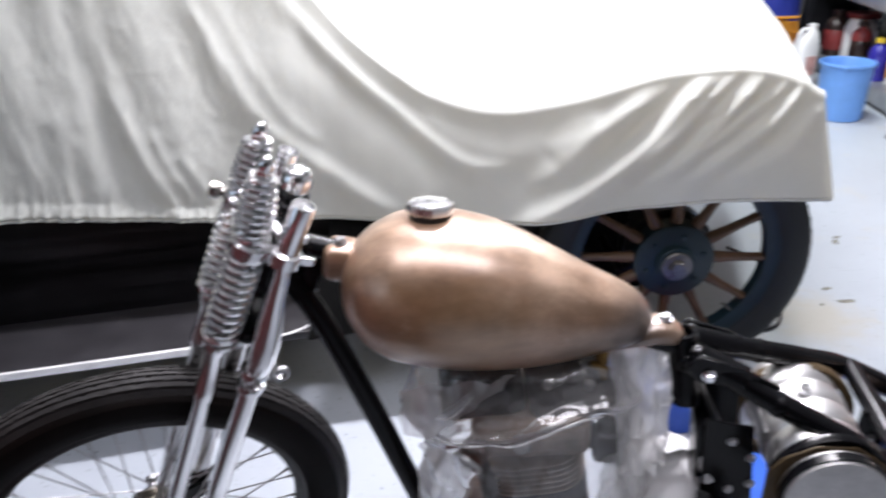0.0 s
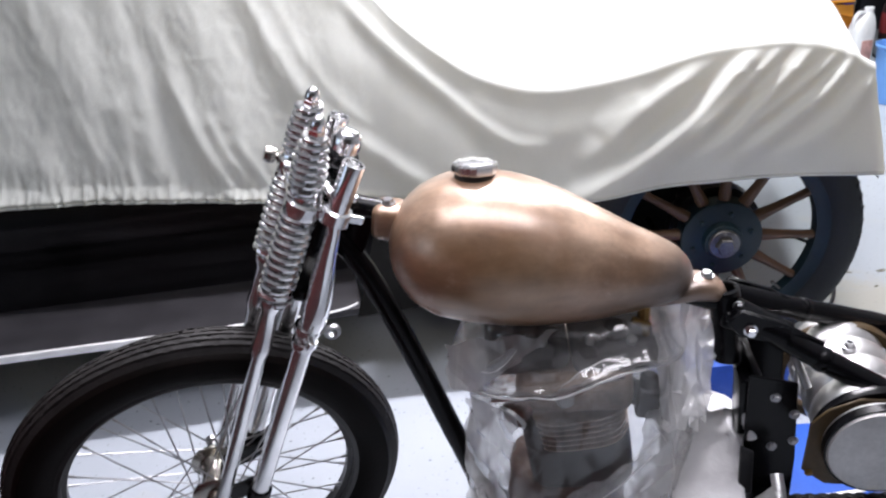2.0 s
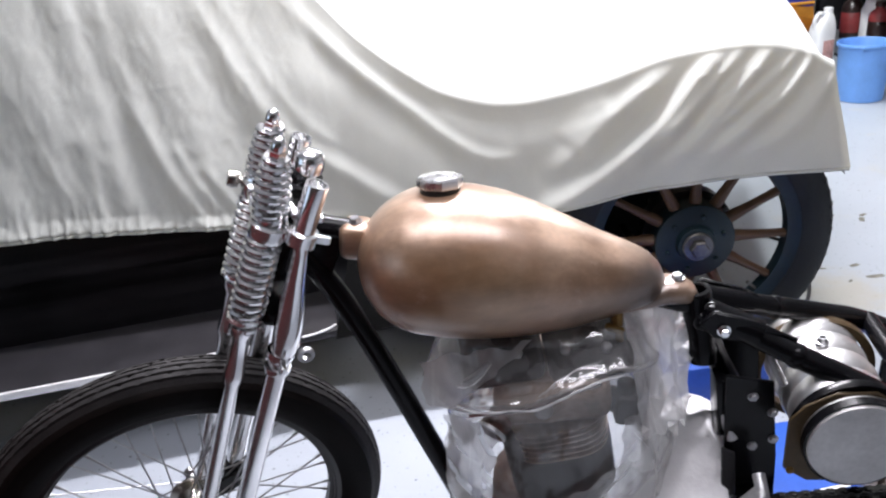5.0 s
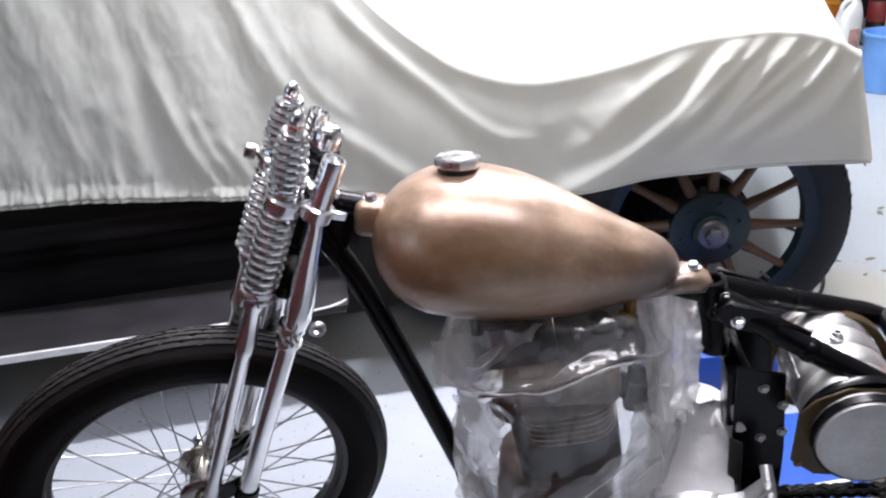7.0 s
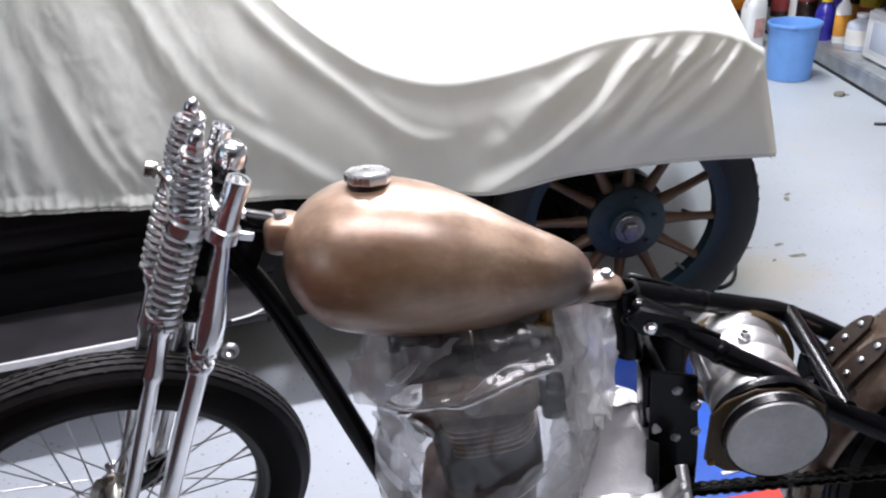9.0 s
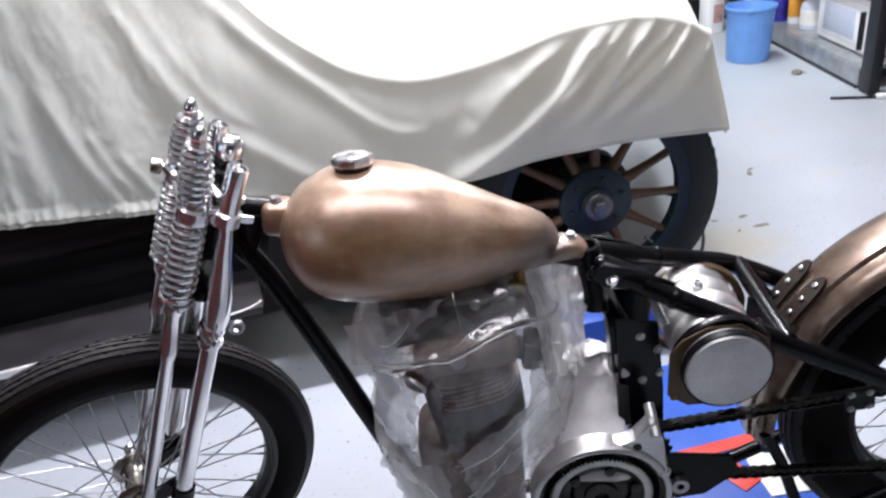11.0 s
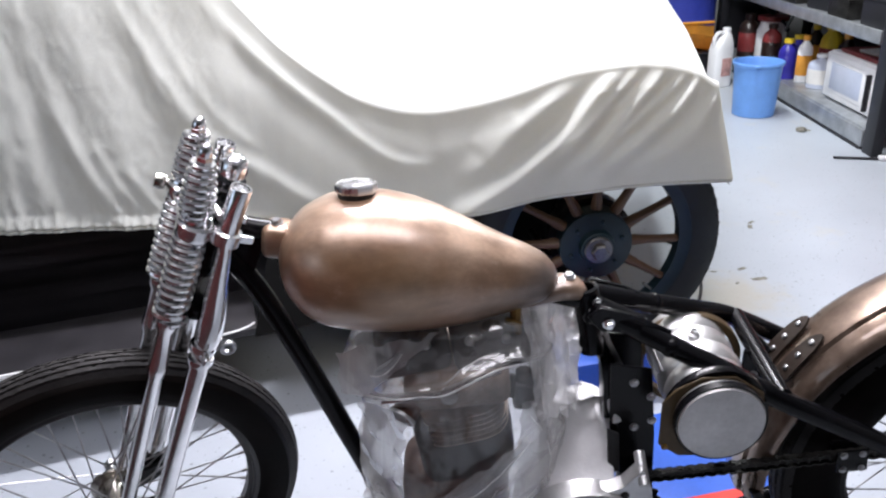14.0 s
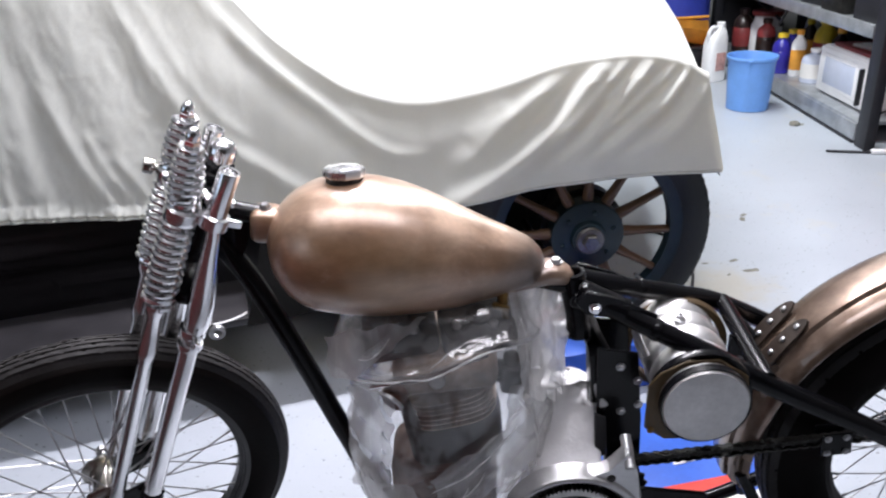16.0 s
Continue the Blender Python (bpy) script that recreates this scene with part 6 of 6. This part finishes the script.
def back_shelf():
    t = thing("shelving_unit", "long galvanised steel shelving with black posts", "shelving", pose(2.85, 3.07, 0))
    part("lower_deck", box(0.75, 2.55, 0.02, pose(0.385, 1.30, 0.110), 0.004), GALV, t)
    part("lower_front", box(0.02, 2.55, 0.095, pose(0.012, 1.30, 0.062), 0.004), GALV, t)
    part("toe_strip", box(0.03, 2.55, 0.014, pose(0.010, 1.30, 0.007), 0.002), BLACK_POST, t)
    part("upper_deck", box(0.75, 2.55, 0.02, pose(0.385, 1.30, 0.600), 0.004), GALV, t)
    part("upper_front", box(0.02, 2.55, 0.070, pose(0.012, 1.30, 0.606), 0.004), GALV, t)
    for x, y in ((0.02, -0.07), (0.75, -0.07), (0.02, 2.62), (0.75, 2.62)):
        part("post", box(0.06, 0.11, 1.9, pose(x, y, 0.95), 0.006), BLACK_POST, t, "black upright post")
    part("end_panel", box(0.50, 0.02, 1.8, pose(0.27, 2.70, 0.95), 0.004), BLACK_POST, t)
    part("back_panel", box(0.02, 2.6, 1.8, pose(0.78, 1.3, 0.95), 0.004), BLACK_POST, t)
    # Microwave oven.
    m = thing("microwave_oven", "white microwave oven on the lower shelf", "microwave", pose(3.15, 3.56, 0.120))
    part("body", box(0.36, 0.62, 0.285, pose(0, 0, 0.150), 0.012, 3), WHITE_PLASTIC, m)
    door = part("door", box(0.020, 0.605, 0.270, pose(-0.190, 0, 0.150), 0.010, 3), WHITE_PLASTIC, m)
    part("window_frame", box(0.006, 0.440, 0.205, pose(-0.2005, 0.02, 0.152), 0.004), WHITE_PLASTIC, door)
    part("window", box(0.004, 0.385, 0.160, pose(-0.2035, 0.02, 0.154), 0.002), MW_GLASS, door, "pale oven window")
    part("handle", box(0.030, 0.018, 0.21, pose(-0.214, -0.270, 0.145), 0.006), BLACK_POST, door, "dark door handle")
    for y in (-0.24, 0.24):
        part("foot", lathe([(0.014, 0), (0.014, 0.012)], 12), BLACK_POST, m, "", pose(-0.13, y, -0.002))
        part("foot", lathe([(0.014, 0), (0.014, 0.012)], 12), BLACK_POST, m, "", pose(0.13, y, -0.002))
    tr = thing("tray", "shallow brown tray on top of the microwave", "tray", pose(3.15, 3.55, 0.4115))
    part("base", box(0.30, 0.50, 0.022, pose(0, 0, 0.011), 0.004), MAROON, tr)
    part("papers", box(0.20, 0.30, 0.016, pose(0.0, -0.05, 0.031, 0, 0, 8), 0.003), WHITE_CARD, tr)
    # Bottles and tins behind the bucket.
    S = 0.1205
    bottle("bottle", (2.935, 4.42, S), 0.062, 0.27, PURPLE, YELLOW, "dark blue plastic bottle with a yellow cap", 0.45, wrap=PURPLE)
    bottle("bottle", (3.06, 4.56, S), 0.060, 0.27, PURPLE, YELLOW, "dark blue plastic bottle with a yellow cap", 0.45)
    bottle("spray_bottle", (3.00, 4.30, S), 0.050, 0.31, WHITE_PLASTIC, ORANGE, "white spray bottle with an orange trigger head", 0.4, 0.7, wrap=ORANGE)
    bottle("bottle", (3.03, 4.10, S), 0.080, 0.22, MW_GLASS, WHITE_PLASTIC, "clear plastic bottle with a pale label", 0.35, wrap=WHITE_CARD)
    bottle("bottle", (3.20, 4.36, S), 0.075, 0.37, YELLOW, YELLOW, "yellow plastic bottle on the shelf", 0.5, wrap=MAROON)
    bottle("bottle", (3.22, 4.18, S), 0.060, 0.33, DARK_BOTTLE, ORANGE, "dark bottle with an orange cap", 0.4, wrap=MAROON)
    bottle("bottle", (3.00, 4.90, S), 0.068, 0.30, MAROON, DARK_BOTTLE, "maroon plastic bottle on the shelf", 0.4, wrap=DARK_BOTTLE)
    bottle("bottle", (2.95, 5.26, S), 0.075, 0.33, DARK_BOTTLE, DARK_BOTTLE, "dark brown plastic oil bottle", 0.4, wrap=MAROON)
    bottle("bottle", (3.08, 5.12, S), 0.115, 0.33, WHITE_PLASTIC, MAROON, "large white plastic container with a red lid", 0.8)
    bottle("bottle", (3.33, 4.80, S), 0.085, 0.40, GALV, BLACK_POST, "grey metal can on the shelf", 0.6)
    bottle("bottle", (3.22, 4.66, S), 0.055, 0.32, DARK_BOTTLE, YELLOW, "dark bottle with a yellow cap", 0.4, wrap=ORANGE)
    hang = [(2.95, 4.55, 0.44), (3.05, 4.75, 0.40), (3.10, 5.00, 0.42), (3.05, 5.30, 0.50), (3.0, 5.50, 0.588)]
    tagged(part("cable", tube(smooth_line([(2.95, 4.40, 0.588)] + hang, 8), 0.010, 8), BLACK_POST, None, "black cable hanging under the upper shelf"), "", "cable")
    # Dark boxes and tins on the upper deck.
    for x, y, sx, sy, sz, mt, lab in ((3.10, 3.35, 0.30, 0.34, 0.16, BLACK_POST, "black plastic crate on the upper shelf"), (3.05, 3.80, 0.24, 0.22, 0.12, OIL_METAL, "dark oily metal box on the upper shelf"), (3.12, 4.20, 0.26, 0.30, 0.20, BLACK_POST, "black plastic crate on the upper shelf"), (3.05, 4.62, 0.20, 0.24, 0.10, OIL_METAL, "dark oily metal box on the upper shelf"), (3.15, 5.05, 0.30, 0.36, 0.22, BLACK_POST, "black plastic crate on the upper shelf")):
        c = thing("crate", lab, "crate", pose(x, y, 0.6105, 0, 0, 6))
        part("body", box(sx, sy, sz, pose(0, 0, sz / 2), 0.01), mt, c)
        part("rim", box(sx + 0.012, sy + 0.012, 0.016, pose(0, 0, sz - 0.008), 0.004), mt, c)
    # Bucket.
    b = thing("bucket", "light blue plastic bucket standing on the floor", "bucket", pose(2.555, 3.935, 0))
    prof = [(0.120, 0.004), (0.123, 0.0), (0.130, 0.004), (0.147, 0.318), (0.155, 0.322), (0.159, 0.334), (0.156, 0.344), (0.150, 0.344), (0.144, 0.328), (0.126, 0.012), (0.001, 0.010)]
    part("body", lathe(prof, 64, caps=False), BUCKET_BLUE, b)
    part("base", lathe([(0.121, 0.002), (0.121, 0.012)], 48), BUCKET_BLUE, b)
    part("spout", box(0.05, 0.02, 0.02, pose(-0.05, -0.148, 0.330, 0, 0, 20), 0.006), BUCKET_BLUE, b)

    # White jug, blue drum and orange tray at the end of the row.
    jug((2.585, 4.77, 0), 28)
    d = thing("drum", "dark blue plastic drum by the shelving", "drum", pose(2.40, 5.35, 0))
    part("body", lathe([(0.27, 0), (0.285, 0.02), (0.285, 0.28), (0.295, 0.30), (0.295, 0.32), (0.285, 0.34), (0.285, 0.62), (0.295, 0.64), (0.285, 0.66), (0.285, 0.86), (0.26, 0.89)], 48), DRUM_BLUE, d)
    part("lid", lathe([(0.27, 0.885), (0.27, 0.905), (0.25, 0.91)], 48), BLACK_POST, d)
    # Made-up crate: it carries the tray and fills the dark below it.
    k = thing("crate", "black box added to fill the dark under the tray", "crate", pose(2.40, 4.98, 0, 0, 0, 8))
    part("body", box(0.46, 0.30, 0.235, pose(0, 0, 0.1175), 0.012), BLACK_POST, k)
    part("rim", box(0.475, 0.315, 0.018, pose(0, 0, 0.228), 0.005), BLACK_POST, k)
    o = thing("tray", "shallow orange plastic tray lying on a black crate", "tray", pose(2.40, 4.96, 0.2375, 0, 0, 8))
    rows = []
    for q in range(9):
        v = q / 8
        rows.append([(-0.23 + 0.46 * u, -0.14 + 0.24 * v, 0.004 + 0.13 * (2 * v - 1) ** 4 + 0.05 * v + 0.02 * math.sin(5 * u)) for u in np.linspace(0, 1, 12)])
    bm = grid_mesh(rows)
    bmesh.ops.solidify(bm, geom=list(bm.faces), thickness=0.006)
    low = min(v.co.z for v in bm.verts)
    for v in bm.verts:
        v.co.z -= low
    part("pan", bm, ORANGE, o)
    part("rim", tube([(-0.23, 0.10, 0.185), (0.23, 0.10, 0.185)], 0.012, 10), ORANGE, o)
    # Red cabinet past the end post.
    c = thing("tool_cabinet", "red steel tool cabinet beside the shelving", "cabinet", pose(3.19, 2.56, 0))
    part("body", box(0.62, 0.62, 0.60, pose(0, 0, 0.68), 0.012, 3), RED_PAINT, c)
    for k in range(4):
        part("drawer", box(0.012, 0.58, 0.128, pose(-0.313, 0, 0.455 + 0.145 * k), 0.004), RED_PAINT, c)
    for x in (-0.24, 0.24):
        for y in (-0.24, 0.24):
            part("leg", box(0.05, 0.05, 0.382, pose(x, y, 0.191), 0.004), BLACK_POST, c)


back_shelf()


def ceiling_lights():
    # The third fixture is unseen and only goes with the added back lamp.
    for x, y, z, turn, long in ((0.72, 1.25, 2.58, 17.5, 1.36), (0.60, -0.32, 2.42, 0, 1.80), (2.0, 3.6, 2.58, 90, 1.36)):
        f = thing("ceiling_light", "white ceiling light with a shallow tray", "ceiling light", pose(x, y, z, 0, 0, turn), "ceiling lights")
        part("housing", box(long, 0.90 if long == 1.80 else 0.07, 0.05, pose(0, 0, 0.035), 0.01), WHITE_PLASTIC, f)
        for k in (-0.4, 0.4):
            part("stem", tube([(long * k, 0, 0.05), (long * k, 0, 2.805 - z)], 0.008, 10), WHITE_PLASTIC, f)


ceiling_lights()
